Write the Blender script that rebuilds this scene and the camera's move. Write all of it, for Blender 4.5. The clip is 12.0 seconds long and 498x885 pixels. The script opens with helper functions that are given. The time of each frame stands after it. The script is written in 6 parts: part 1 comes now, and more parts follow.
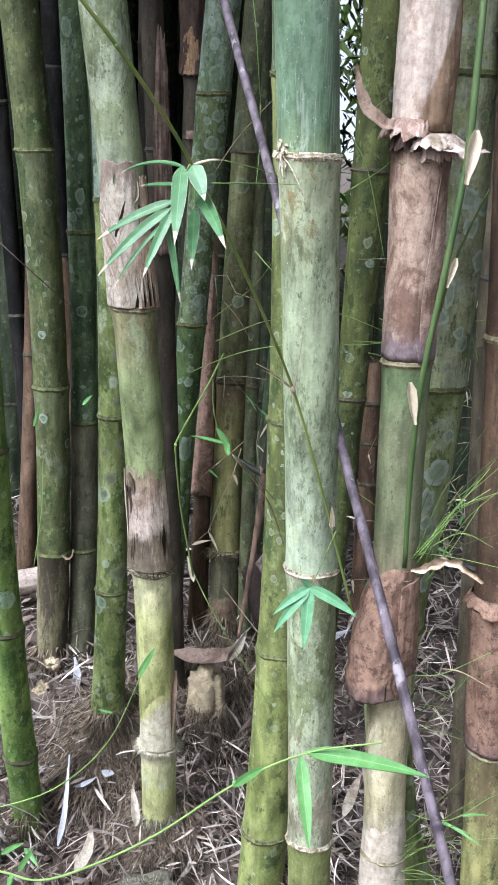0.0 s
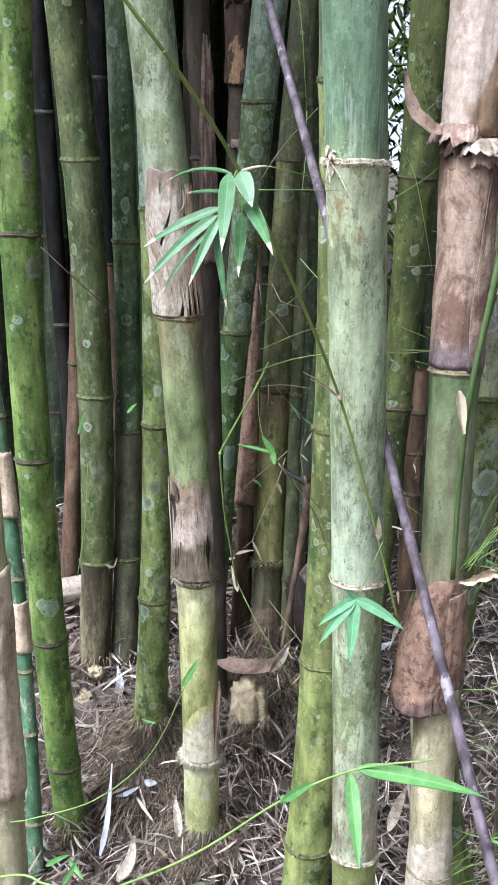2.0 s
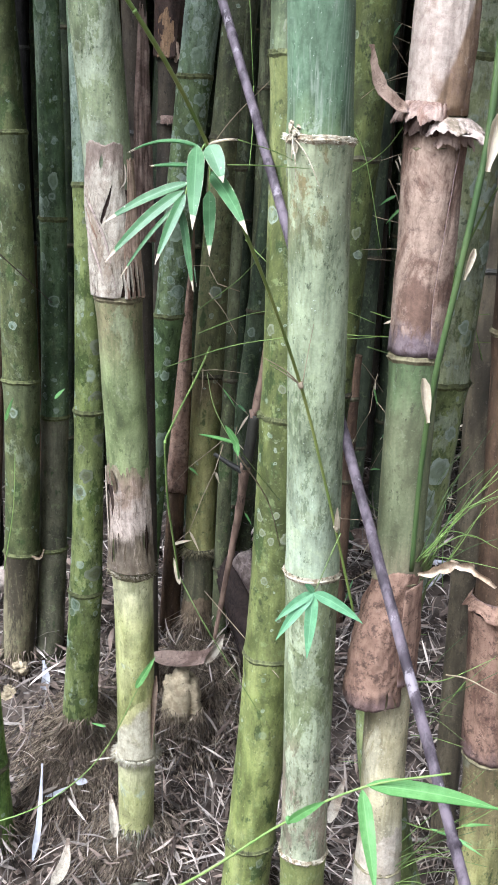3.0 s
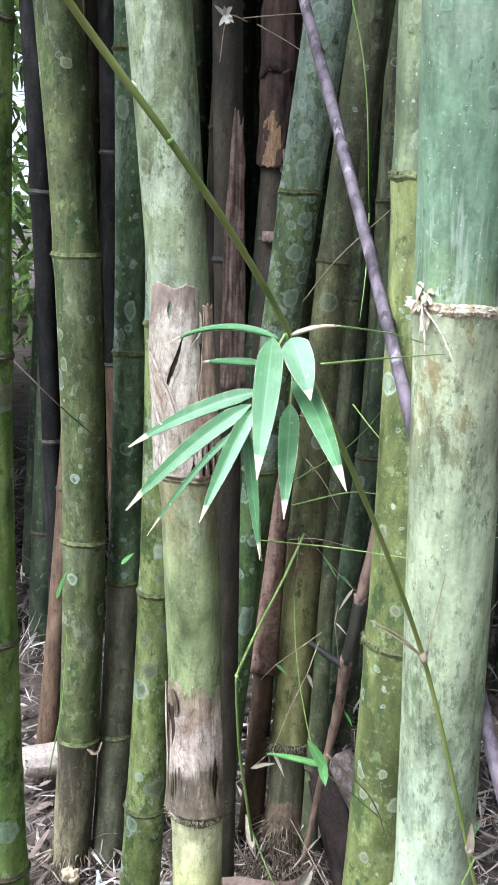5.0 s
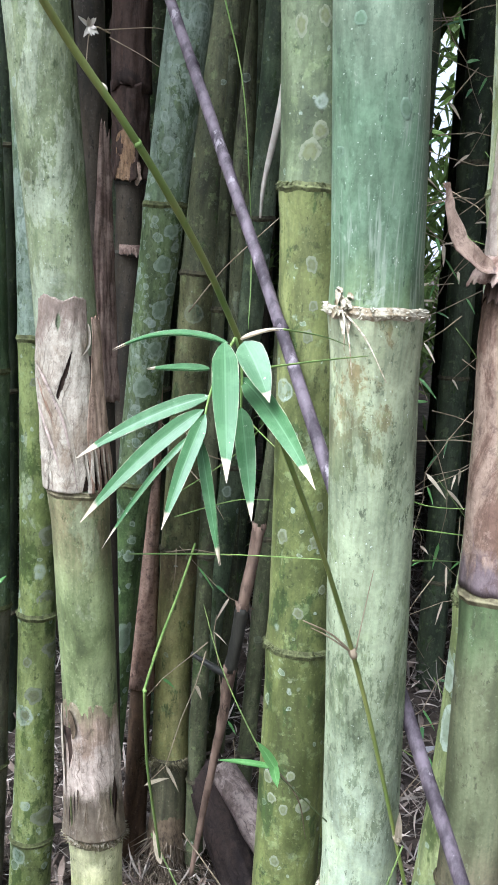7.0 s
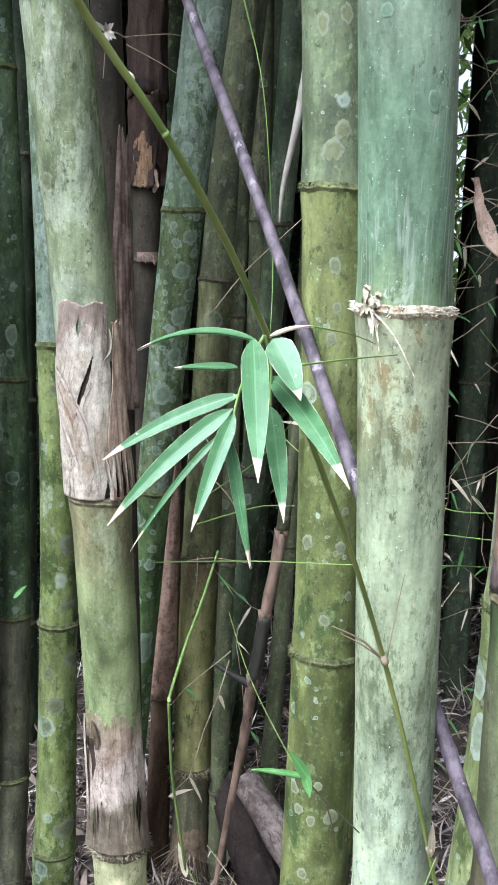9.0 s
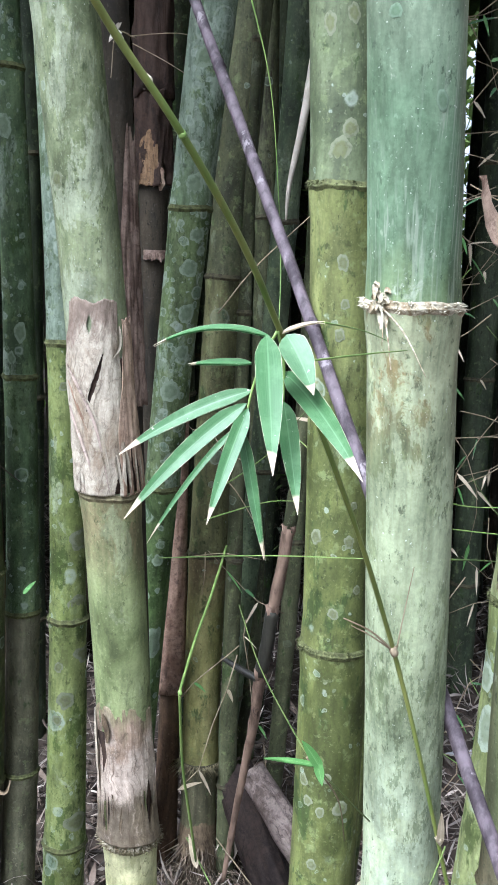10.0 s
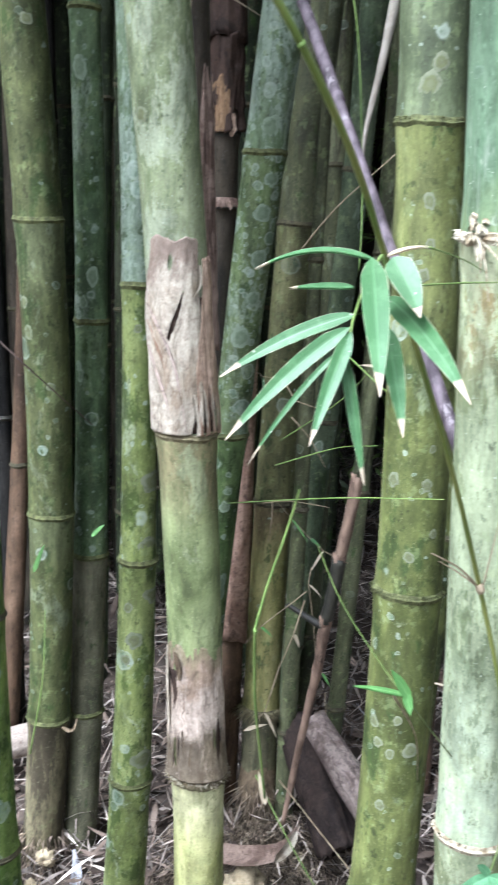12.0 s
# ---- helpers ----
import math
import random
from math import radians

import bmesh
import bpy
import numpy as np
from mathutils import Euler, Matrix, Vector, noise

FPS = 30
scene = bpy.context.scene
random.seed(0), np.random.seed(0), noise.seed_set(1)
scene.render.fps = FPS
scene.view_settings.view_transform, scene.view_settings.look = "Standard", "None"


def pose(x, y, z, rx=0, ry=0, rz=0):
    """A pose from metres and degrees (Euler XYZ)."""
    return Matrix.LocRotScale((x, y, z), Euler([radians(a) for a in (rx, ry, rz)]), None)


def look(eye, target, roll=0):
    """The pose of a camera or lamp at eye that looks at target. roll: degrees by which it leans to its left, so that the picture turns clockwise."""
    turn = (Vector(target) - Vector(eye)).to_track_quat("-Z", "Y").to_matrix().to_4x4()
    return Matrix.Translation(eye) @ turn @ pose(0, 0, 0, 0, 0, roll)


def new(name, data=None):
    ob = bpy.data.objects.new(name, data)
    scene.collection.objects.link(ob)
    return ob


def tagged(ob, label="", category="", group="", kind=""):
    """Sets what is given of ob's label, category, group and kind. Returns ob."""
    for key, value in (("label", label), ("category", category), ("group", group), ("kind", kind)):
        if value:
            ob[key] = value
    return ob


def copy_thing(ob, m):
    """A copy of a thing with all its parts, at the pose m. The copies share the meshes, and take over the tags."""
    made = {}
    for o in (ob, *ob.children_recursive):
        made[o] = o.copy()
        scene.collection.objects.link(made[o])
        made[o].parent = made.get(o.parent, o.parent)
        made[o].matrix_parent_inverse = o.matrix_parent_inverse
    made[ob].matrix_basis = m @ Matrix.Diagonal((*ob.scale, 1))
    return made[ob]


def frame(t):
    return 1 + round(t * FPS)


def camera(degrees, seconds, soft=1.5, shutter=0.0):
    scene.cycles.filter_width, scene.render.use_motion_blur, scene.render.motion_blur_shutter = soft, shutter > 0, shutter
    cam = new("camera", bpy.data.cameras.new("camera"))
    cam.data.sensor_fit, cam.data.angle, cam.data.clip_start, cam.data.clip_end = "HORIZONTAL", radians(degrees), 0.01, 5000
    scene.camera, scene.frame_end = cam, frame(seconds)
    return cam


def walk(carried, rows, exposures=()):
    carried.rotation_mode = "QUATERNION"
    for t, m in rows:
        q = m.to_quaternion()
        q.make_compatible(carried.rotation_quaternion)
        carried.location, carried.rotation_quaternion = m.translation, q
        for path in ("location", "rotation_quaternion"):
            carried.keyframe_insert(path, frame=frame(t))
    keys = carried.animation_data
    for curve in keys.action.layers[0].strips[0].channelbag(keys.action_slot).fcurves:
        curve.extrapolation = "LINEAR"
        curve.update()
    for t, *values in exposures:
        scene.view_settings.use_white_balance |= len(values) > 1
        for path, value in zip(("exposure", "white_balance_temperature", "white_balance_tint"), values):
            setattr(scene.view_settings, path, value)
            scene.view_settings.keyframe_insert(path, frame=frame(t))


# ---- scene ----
cam = camera(27.38, 12.0, soft=1.6, shutter=0.4)

# ---- path of the camera ----
PATH = [
    (0, (0.124, 0.079, 1.484), (0.009, 1.99, 0.907), 1.9),
    (0.5, (0.125, 0.076, 1.483), (-0.01, 1.985, 0.902), 1.8),
    (1, (0.129, 0.068, 1.486), (-0.016, 1.981, 0.924), 1.9),
    (1.5, (0.129, 0.075, 1.485), (-0.081, 1.988, 0.942), 1.4),
    (2, (0.118, 0.09, 1.48), (-0.079, 1.999, 0.918), 1.4),
    (2.5, (0.082, 0.117, 1.473), (0.0, 2.027, 0.887), 2.1),
    (3, (0.047, 0.142, 1.468), (0.042, 2.054, 0.882), 3.0),
    (3.5, (0.033, 0.188, 1.489), (0.022, 2.114, 0.95), 3.4),
    (3.7, (0.052, 0.24, 1.495), (-0.017, 2.172, 0.983), 2.7),
    (5.3, (0.036, 0.556, 1.528), (-0.201, 2.494, 1.096), 3.4),
    (5.5, (0.001, 0.551, 1.527), (-0.19, 2.496, 1.102), 3.6),
    (6, (-0.053, 0.544, 1.517), (-0.104, 2.495, 1.078), 3.1),
    (6.5, (-0.041, 0.539, 1.514), (0.04, 2.492, 1.092), 3.4),
    (7, (-0.037, 0.533, 1.515), (0.069, 2.491, 1.121), 2.9),
    (9, (-0.045, 0.548, 1.505), (0.03, 2.511, 1.13), 2.2),
    (9.5, (-0.048, 0.545, 1.504), (0.017, 2.508, 1.13), 2.1),
    (10, (-0.052, 0.536, 1.505), (0.017, 2.498, 1.125), 2.0),
    (10.5, (-0.051, 0.533, 1.5), (0.039, 2.491, 1.103), 1.9),
    (11, (-0.055, 0.531, 1.495), (0.025, 2.486, 1.08), 2.0),
    (11.5, (-0.063, 0.523, 1.486), (0.009, 2.476, 1.06), 2.2),
    (12, (-0.083, 0.533, 1.48), (-0.109, 2.48, 1.023), 2.5),
]
walk(cam, [(t, look(eye, target, roll)) for t, eye, target, roll in PATH], exposures=[(0, 1.18, 5520, 16), (1.5, 1.20, 5520, 16), (2.5, 1.28, 5520, 16), (3.5, 1.25, 5520, 16), (5.5, 1.51, 5420, 14), (6, 1.50, 5420, 14), (7, 1.29, 5420, 14), (9.5, 1.34, 5420, 14), (10.5, 1.37, 5420, 14), (12, 1.49, 5420, 14)])

# ---- light ----
world = bpy.data.worlds.new("overcast_sky")
scene.world = world
world.use_nodes = True
wn = world.node_tree
sky = wn.nodes.new("ShaderNodeTexSky")
sky.sky_type = "NISHITA"
sky.sun_disc = False
sky.sun_elevation = radians(56)
sky.sun_rotation = radians(228)
sky.air_density, sky.dust_density, sky.ozone_density = 0.6, 7.0, 0.4
wn.nodes["Background"].inputs["Strength"].default_value = 0.15
haze = wn.nodes.new("ShaderNodeHueSaturation")
haze.inputs["Saturation"].default_value = 0.4
wn.links.new(sky.outputs["Color"], haze.inputs["Color"])
wn.links.new(haze.outputs["Color"], wn.nodes["Background"].inputs["Color"])

sun = new("sun", bpy.data.lights.new("sun", "SUN"))
sun.data.energy = 2.9
sun.data.angle = radians(30)
sun.data.color = (1.0, 1.0, 1.0)
sun.matrix_world = look((-1.8, -0.45, 4.6), (0, 1.6, 0.9))


# ---- materials ----
class Graph:
    """Small helper to write node trees."""

    def __init__(self, name):
        self.material = bpy.data.materials.new(name)
        self.material.use_nodes = True
        self.tree = self.material.node_tree
        self.surface = self.tree.nodes["Principled BSDF"]

    def node(self, kind, **sockets):
        n = self.tree.nodes.new(kind)
        for key, value in sockets.items():
            self.put(value, n.inputs[key.replace("_", " ")])
        return n

    def put(self, value, socket):
        if isinstance(value, bpy.types.NodeSocket):
            self.tree.links.new(value, socket)
        elif isinstance(value, tuple) and len(value) == 3 and len(socket.default_value) == 4:
            socket.default_value = (*value, 1)
        else:
            socket.default_value = value

    def coords(self, scale, jitter=True):
        """Object coordinates, shifted for each object."""
        tex = self.node("ShaderNodeTexCoord")
        mapping = self.node("ShaderNodeMapping", Vector=tex.outputs["Object"], Scale=Vector(scale))
        if jitter:
            info = self.node("ShaderNodeObjectInfo")
            shift = self.node("ShaderNodeMath", Value=0.0)
            shift.operation = "MULTIPLY"
            self.put(info.outputs["Random"], shift.inputs[0])
            shift.inputs[1].default_value = 37.0
            self.put(shift.outputs[0], mapping.inputs["Location"])
        return mapping.outputs[0]

    def noise(self, coords, scale, detail=3.0, rough=0.55, distort=0.0):
        return self.node("ShaderNodeTexNoise", Vector=coords, Scale=scale, Detail=detail, Roughness=rough, Distortion=distort).outputs["Fac"]

    def step(self, value, low, high, top=1.0):
        n = self.node("ShaderNodeMapRange", Value=value)
        n.interpolation_type = "SMOOTHSTEP"
        for key, v in (("From Min", low), ("From Max", high), ("To Min", 0.0), ("To Max", top)):
            n.inputs[key].default_value = v
        return n.outputs[0]

    def math(self, op, a, b=0.0):
        n = self.node("ShaderNodeMath")
        n.operation = op
        self.put(a, n.inputs[0])
        self.put(b, n.inputs[1])
        return n.outputs[0]

    def mix(self, fac, a, b, blend="MIX"):
        n = self.tree.nodes.new("ShaderNodeMix")
        n.data_type, n.blend_type = "RGBA", blend
        self.put(fac, n.inputs[0])
        self.put(a, n.inputs[6])
        self.put(b, n.inputs[7])
        return n.outputs[2]

    def bump(self, height, strength, distance):
        n = self.node("ShaderNodeBump", Height=height, Strength=strength, Distance=distance)
        self.put(n.outputs[0], self.surface.inputs["Normal"])

    def finish(self, color, rough, specular=0.5):
        self.put(color, self.surface.inputs["Base Color"])
        self.put(rough, self.surface.inputs["Roughness"])
        self.surface.inputs["Specular IOR Level"].default_value = specular
        return self.material


def bamboo(name, main, second, moss=0.0, lichen=0.0, bloom=0.0, stain=0.0, gloss=0.5, moss_color=(0.03, 0.055, 0.014), spot_size=26.0, top=None, foot=None, waxy=(0.37, 0.42, 0.31), foot_at=0.24, top_at=0.7, streak=0.0):
    """Skin of a culm: cloudy tones, mossy film, round lichens, waxy bloom, dark stains, fine flecks, and a
    discoloured zone under the upper node (top) or over the lower one (foot), pale lengthwise streaks. On the yellow
    lower skin the top zone is painted sunlight. Texture v runs up an internode."""
    g = Graph(name)
    p = g.coords((1, 1, 1))
    tall, dash, fine = g.coords((1, 1, 0.16)), g.coords((1, 1, 0.35)), g.coords((1, 1, 0.03))
    cloud = g.noise(dash, 13, 7, 0.62, 0.5)
    mid = g.noise(dash, 46, 5, 0.58, 0.3)
    color = g.mix(g.step(cloud, 0.4, 0.6), main, second)
    color = g.mix(g.step(cloud, 0.55, 0.7, 0.6), color, tuple(min(1.0, v * 1.45 + 0.02) for v in second))
    color = g.mix(g.step(cloud, 0.48, 0.32, 0.85), color, tuple(v * 0.42 for v in main))
    if top or foot:
        tex = g.node("ShaderNodeTexCoord")
        v = g.node("ShaderNodeSeparateXYZ", Vector=tex.outputs["UV"]).outputs[1]
        v = g.math("ADD", v, g.math("MULTIPLY", g.math("SUBTRACT", g.noise(dash, 30, 6, 0.7), 0.5), 0.25))
        if top:
            color = g.mix(g.step(v, top_at, top_at + 0.23, 0.85), color, top)
        if foot:
            color = g.mix(g.step(v, foot_at, foot_at - 0.22, 0.9), color, foot)
    if bloom:
        b = g.noise(g.coords((1, 1, 0.55)), 15, 9, 0.7, 0.5)
        color = g.mix(g.step(b, 0.64 - 0.3 * bloom, 0.68 - 0.3 * bloom, 0.7), color, waxy)
        color = g.mix(g.step(g.noise(dash, 60, 8, 0.75), 0.66 - 0.2 * bloom, 0.7 - 0.2 * bloom, 0.42), color, tuple(v * 1.08 for v in waxy))
        worn = g.math("MULTIPLY", g.step(g.noise(dash, 150, 6, 0.75), 0.52, 0.57), g.step(g.noise(dash, 15, 6, 0.62), 0.42, 0.56))
        color = g.mix(g.math("MULTIPLY", worn, 0.25 + 0.6 * bloom), color, tuple(v * 0.75 for v in main))
    if moss:
        m = g.noise(g.coords((1, 1, 0.5)), 26, 7, 0.66)
        color = g.mix(g.step(m, 0.7 - 0.32 * moss, 0.76 - 0.32 * moss, 0.8), color, moss_color)
        m2 = g.noise(p, 85, 5, 0.66)
        clump = g.math("MULTIPLY", g.step(m2, 0.64 - 0.25 * moss, 0.76 - 0.25 * moss, 0.75), g.step(g.noise(dash, 19, 6, 0.7), 0.44, 0.6))
        color = g.mix(clump, color, tuple(v * 0.5 for v in moss_color))
        color = g.mix(g.step(g.noise(p, 52, 6, 0.66), 0.56, 0.63, 0.45 * moss + 0.15), color, (0.2, 0.25, 0.11))
    if stain:
        st = g.noise(tall, 26, 9, 0.75)
        color = g.mix(g.step(st, 0.74 - 0.36 * stain, 0.82 - 0.36 * stain, 0.8), color, (0.028, 0.022, 0.014))
    shade = g.step(mid, 0.3, 0.7)
    color = g.mix(1.0, color, g.mix(shade, (0.62, 0.63, 0.6), (1.3, 1.3, 1.28)), "MULTIPLY")
    color = g.mix(1.0, color, g.mix(g.step(g.noise(p, 260, 4, 0.7), 0.32, 0.68), (0.88, 0.88, 0.87), (1.1, 1.1, 1.09)), "MULTIPLY")
    color = g.mix(g.step(g.noise(fine, 190, 2), 0.45, 0.75, 0.28), color, tuple(v * 0.5 for v in main))
    patchy = g.step(g.noise(dash, 24, 5, 0.65), 0.4, 0.6)
    ticks = g.step(g.noise(g.coords((1, 1, 0.45)), 150, 6, 0.75), 0.56, 0.62, 0.75)
    color = g.mix(g.math("MULTIPLY", ticks, patchy), color, tuple(v * 0.34 for v in main))
    color = g.mix(g.step(g.noise(g.coords((1, 1, 0.6)), 70, 6, 0.75), 0.62, 0.67, 0.5), color, tuple(v * 0.4 for v in main))
    color = g.mix(g.step(g.noise(g.coords((1, 1, 0.8)), 95, 6, 0.7), 0.6, 0.66, 0.3), color, tuple(min(1.0, v * 1.45 + 0.03) for v in second))
    color = g.mix(g.step(g.noise(p, 210, 4, 0.6), 0.62, 0.68, 0.3), color, tuple(min(1.0, v * 1.6 + 0.05) for v in second))
    if streak:
        line = g.step(g.noise(g.coords((1, 1, 0.012)), 210, 3, 0.6), 0.52, 0.66)
        color = g.mix(g.math("MULTIPLY", line, g.step(g.noise(dash, 9, 4), 0.4, 0.6, streak)), color, waxy)
        color = g.mix(g.step(g.noise(p, 330, 2), 0.7, 0.74, 0.7), color, (0.5, 0.55, 0.45))
    if lichen:
        warp = g.node("ShaderNodeTexNoise", Vector=p, Scale=95.0, Detail=4.0)
        shifted = g.node("ShaderNodeVectorMath")
        shifted.operation = "MULTIPLY_ADD"
        g.put(warp.outputs["Color"], shifted.inputs[0])
        shifted.inputs[1].default_value = (0.009, 0.009, 0.009)
        g.put(p, shifted.inputs[2])
        for size, radius, share in ((spot_size * 0.8, 0.3, 0.26), (spot_size * 1.5, 0.3, 0.24), (spot_size * 2.8, 0.3, 0.26)):
            vo = g.node("ShaderNodeTexVoronoi", Vector=shifted.outputs[0], Scale=size, Randomness=1.0)
            sep = g.node("ShaderNodeSeparateColor", Color=vo.outputs["Color"])
            keep = g.step(sep.outputs[0], 1.0 - share * lichen - 0.02, 1.0 - share * lichen + 0.02)
            reach = g.math("MULTIPLY_ADD", sep.outputs[1], 0.28)
            g.tree.nodes[-1].inputs[2].default_value = radius - 0.17
            edge = g.math("SUBTRACT", reach, vo.outputs["Distance"])
            disc = g.math("MULTIPLY", g.math("MULTIPLY", g.step(edge, -0.05, 0.11), keep), g.step(g.noise(p, 140, 5, 0.7), 0.3, 0.52))
            ring = g.math("MULTIPLY", g.step(g.math("ABSOLUTE", g.math("SUBTRACT", edge, 0.04)), 0.06, 0.0), keep)
            grain = g.mix(g.step(mid, 0.4, 0.62), (0.17, 0.245, 0.18), (0.33, 0.4, 0.33))
            fill = g.math("MULTIPLY_ADD", sep.outputs[2], 0.45)
            g.tree.nodes[-1].inputs[2].default_value = 0.14
            color = g.mix(g.math("MULTIPLY", disc, fill), color, grain)
            color = g.mix(g.math("MULTIPLY", ring, 0.42), color, (0.36, 0.42, 0.34))
    g.bump(g.mix(0.5, g.noise(fine, 170, 2), mid), 0.3, 0.0014)
    rough = g.math("MULTIPLY_ADD", shade, 0.3)
    g.tree.nodes[-1].inputs[2].default_value = 0.8 - gloss * 0.5
    return g.finish(color, rough, 0.25 if gloss > 0.2 else 0.08)


def papery(name, pale, brown, share=0.5, dark=(0.06, 0.035, 0.022), fuzz=0.0, torn=1.0, foot=None, head=None, cross=None, grain=None):
    """Dry culm sheath: blotches, fibres, dark rotten patches and streaks where torn. foot and head (colour, height)
    are discoloured ends, cross (colour, start, slope) the uncovered inner side (texture u across, v up), grain (slope, strength) the
    slanting fibres."""
    g = Graph(name)
    p, fibre = g.coords((1, 1, 1)), g.coords((1, 1, 0.07))
    blotch = g.noise(g.coords((1, 1, 0.5)), 17, 9, 0.72, 0.6)
    color = g.mix(g.step(blotch, 0.64 - 0.3 * share, 0.76 - 0.3 * share), pale, brown)
    color = g.mix(g.step(blotch, 0.42, 0.3, 0.6), color, tuple(min(1.0, v * 1.3) for v in pale))
    if foot or head or cross:
        tex = g.node("ShaderNodeTexCoord")
        sep = g.node("ShaderNodeSeparateXYZ", Vector=tex.outputs["UV"])
        sway = g.math("SUBTRACT", g.noise(g.coords((1, 1, 0.4)), 26, 8, 0.7), 0.5)
        u, v = sep.outputs[0], g.math("ADD", sep.outputs[1], g.math("MULTIPLY", sway, 0.8 if grain else 0.45))
        if cross:
            edge = g.math("SUBTRACT", g.math("ADD", u, g.math("MULTIPLY", sway, 0.06)), g.math("MULTIPLY", sep.outputs[1], cross[2]))
            color = g.mix(g.step(edge, cross[1] - 0.01, cross[1] + 0.015, 0.95), color, g.mix(g.step(blotch, 0.4, 0.62), cross[0], tuple(c * 0.68 for c in cross[0])))
        if head:
            color = g.mix(g.step(v, head[1] - 0.06, head[1] + 0.06, 0.85), color, head[0])
        if foot:
            color = g.mix(g.step(v, foot[1] + 0.07, foot[1] - 0.07, 0.9), color, g.mix(g.step(blotch, 0.4, 0.6), foot[0], tuple(c * 1.9 for c in foot[0])))
    height = g.noise(p, 45, 8, 0.75)
    if grain:
        tex = g.node("ShaderNodeTexCoord")
        sep = g.node("ShaderNodeSeparateXYZ", Vector=tex.outputs["UV"])
        bend = g.math("MULTIPLY", g.math("SUBTRACT", g.noise(p, 14, 4), 0.5), 0.5)
        across = g.math("ADD", g.math("ADD", sep.outputs[0], g.math("MULTIPLY", sep.outputs[1], grain[0])), bend)
        lines = g.node("ShaderNodeCombineXYZ", X=g.math("MULTIPLY", across, 34.0), Y=g.math("MULTIPLY", sep.outputs[1], 2.6)).outputs[0]
        weave = g.noise(lines, 1.0, 6, 0.68)
        color = g.mix(g.step(weave, 0.5, 0.66, grain[1]), color, tuple(v * 0.42 for v in brown))
        color = g.mix(g.step(weave, 0.44, 0.3, grain[1] * 0.6), color, tuple(min(0.75, v * 1.25) for v in pale))
        height = g.mix(0.6, height, weave)
    color = g.mix(g.step(g.noise(fibre, 200, 4), 0.45, 0.72, 0.22), color, tuple(v * 0.5 for v in brown))
    color = g.mix(g.step(g.noise(g.coords((1, 1, 0.3)), 27, 9, 0.76), 0.58, 0.68, 0.85 * torn), color, dark)
    color = g.mix(g.step(g.noise(g.coords((1, 1, 0.1)), 60, 7, 0.72, 1.0), 0.61, 0.66, 0.6 * torn), color, dark)
    color = g.mix(1.0, color, g.mix(g.step(g.noise(p, 70, 8, 0.78), 0.32, 0.68), (0.74, 0.72, 0.71), (1.2, 1.2, 1.2)), "MULTIPLY")
    color = g.mix(g.step(g.noise(p, 120 + 160 * fuzz, 4, 0.7), 0.56, 0.7, 0.22 + 0.4 * fuzz), color, tuple(v * 0.45 for v in brown))
    color = g.mix(g.step(g.noise(p, 75, 7, 0.78), 0.54 - 0.03 * fuzz, 0.61, 0.45 + 0.25 * fuzz), color, dark)
    color = g.mix(g.step(g.noise(g.coords((1, 1, 0.8)), 48, 7, 0.75), 0.59, 0.65, 0.3 + 0.3 * fuzz), color, tuple(min(0.8, v * 1.2 + 0.02) for v in pale))
    g.bump(g.mix(0.6, g.noise(fibre, 200, 3), height), 0.6, 0.0025)
    return g.finish(color, 0.82, 0.2)


def plain(name, a, b, scale=40.0, rough=0.7, stretch=1.0, bump=0.3, island=False, translucent=0.0, patch=None):
    """Two mottled tones, for litter, twigs, wood and soil; patch adds blotches of a third."""
    g = Graph(name)
    p = g.coords((1, 1, stretch))
    fac = g.step(g.noise(p, scale, 5, 0.65), 0.35, 0.65)
    color = g.mix(fac, a, b)
    if patch:
        color = g.mix(g.step(g.noise(p, scale * 0.6, 7, 0.7), 0.58, 0.64, 0.8), color, patch)
    if island:
        geo = g.node("ShaderNodeNewGeometry")
        ramp = g.node("ShaderNodeValToRGB", Fac=geo.outputs["Random Per Island"])
        stops = ramp.color_ramp.elements
        stops[0].color, stops[1].color = (0.22, 0.2, 0.185, 1), (1.3, 1.29, 1.28, 1)
        stops.new(0.6).color = (0.85, 0.82, 0.8, 1)
        color = g.mix(1.0, color, ramp.outputs[0], "MULTIPLY")
    g.bump(g.noise(p, scale * 3, 5, 0.7), bump, 0.002)
    g.finish(color, rough, 0.3)
    if translucent:
        out = g.tree.nodes["Material Output"]
        glow = g.node("ShaderNodeBsdfTranslucent", Color=color)
        blend = g.node("ShaderNodeMixShader", Fac=translucent)
        g.put(g.surface.outputs[0], blend.inputs[1])
        g.put(glow.outputs[0], blend.inputs[2])
        g.put(blend.outputs[0], out.inputs["Surface"])
    return g.material


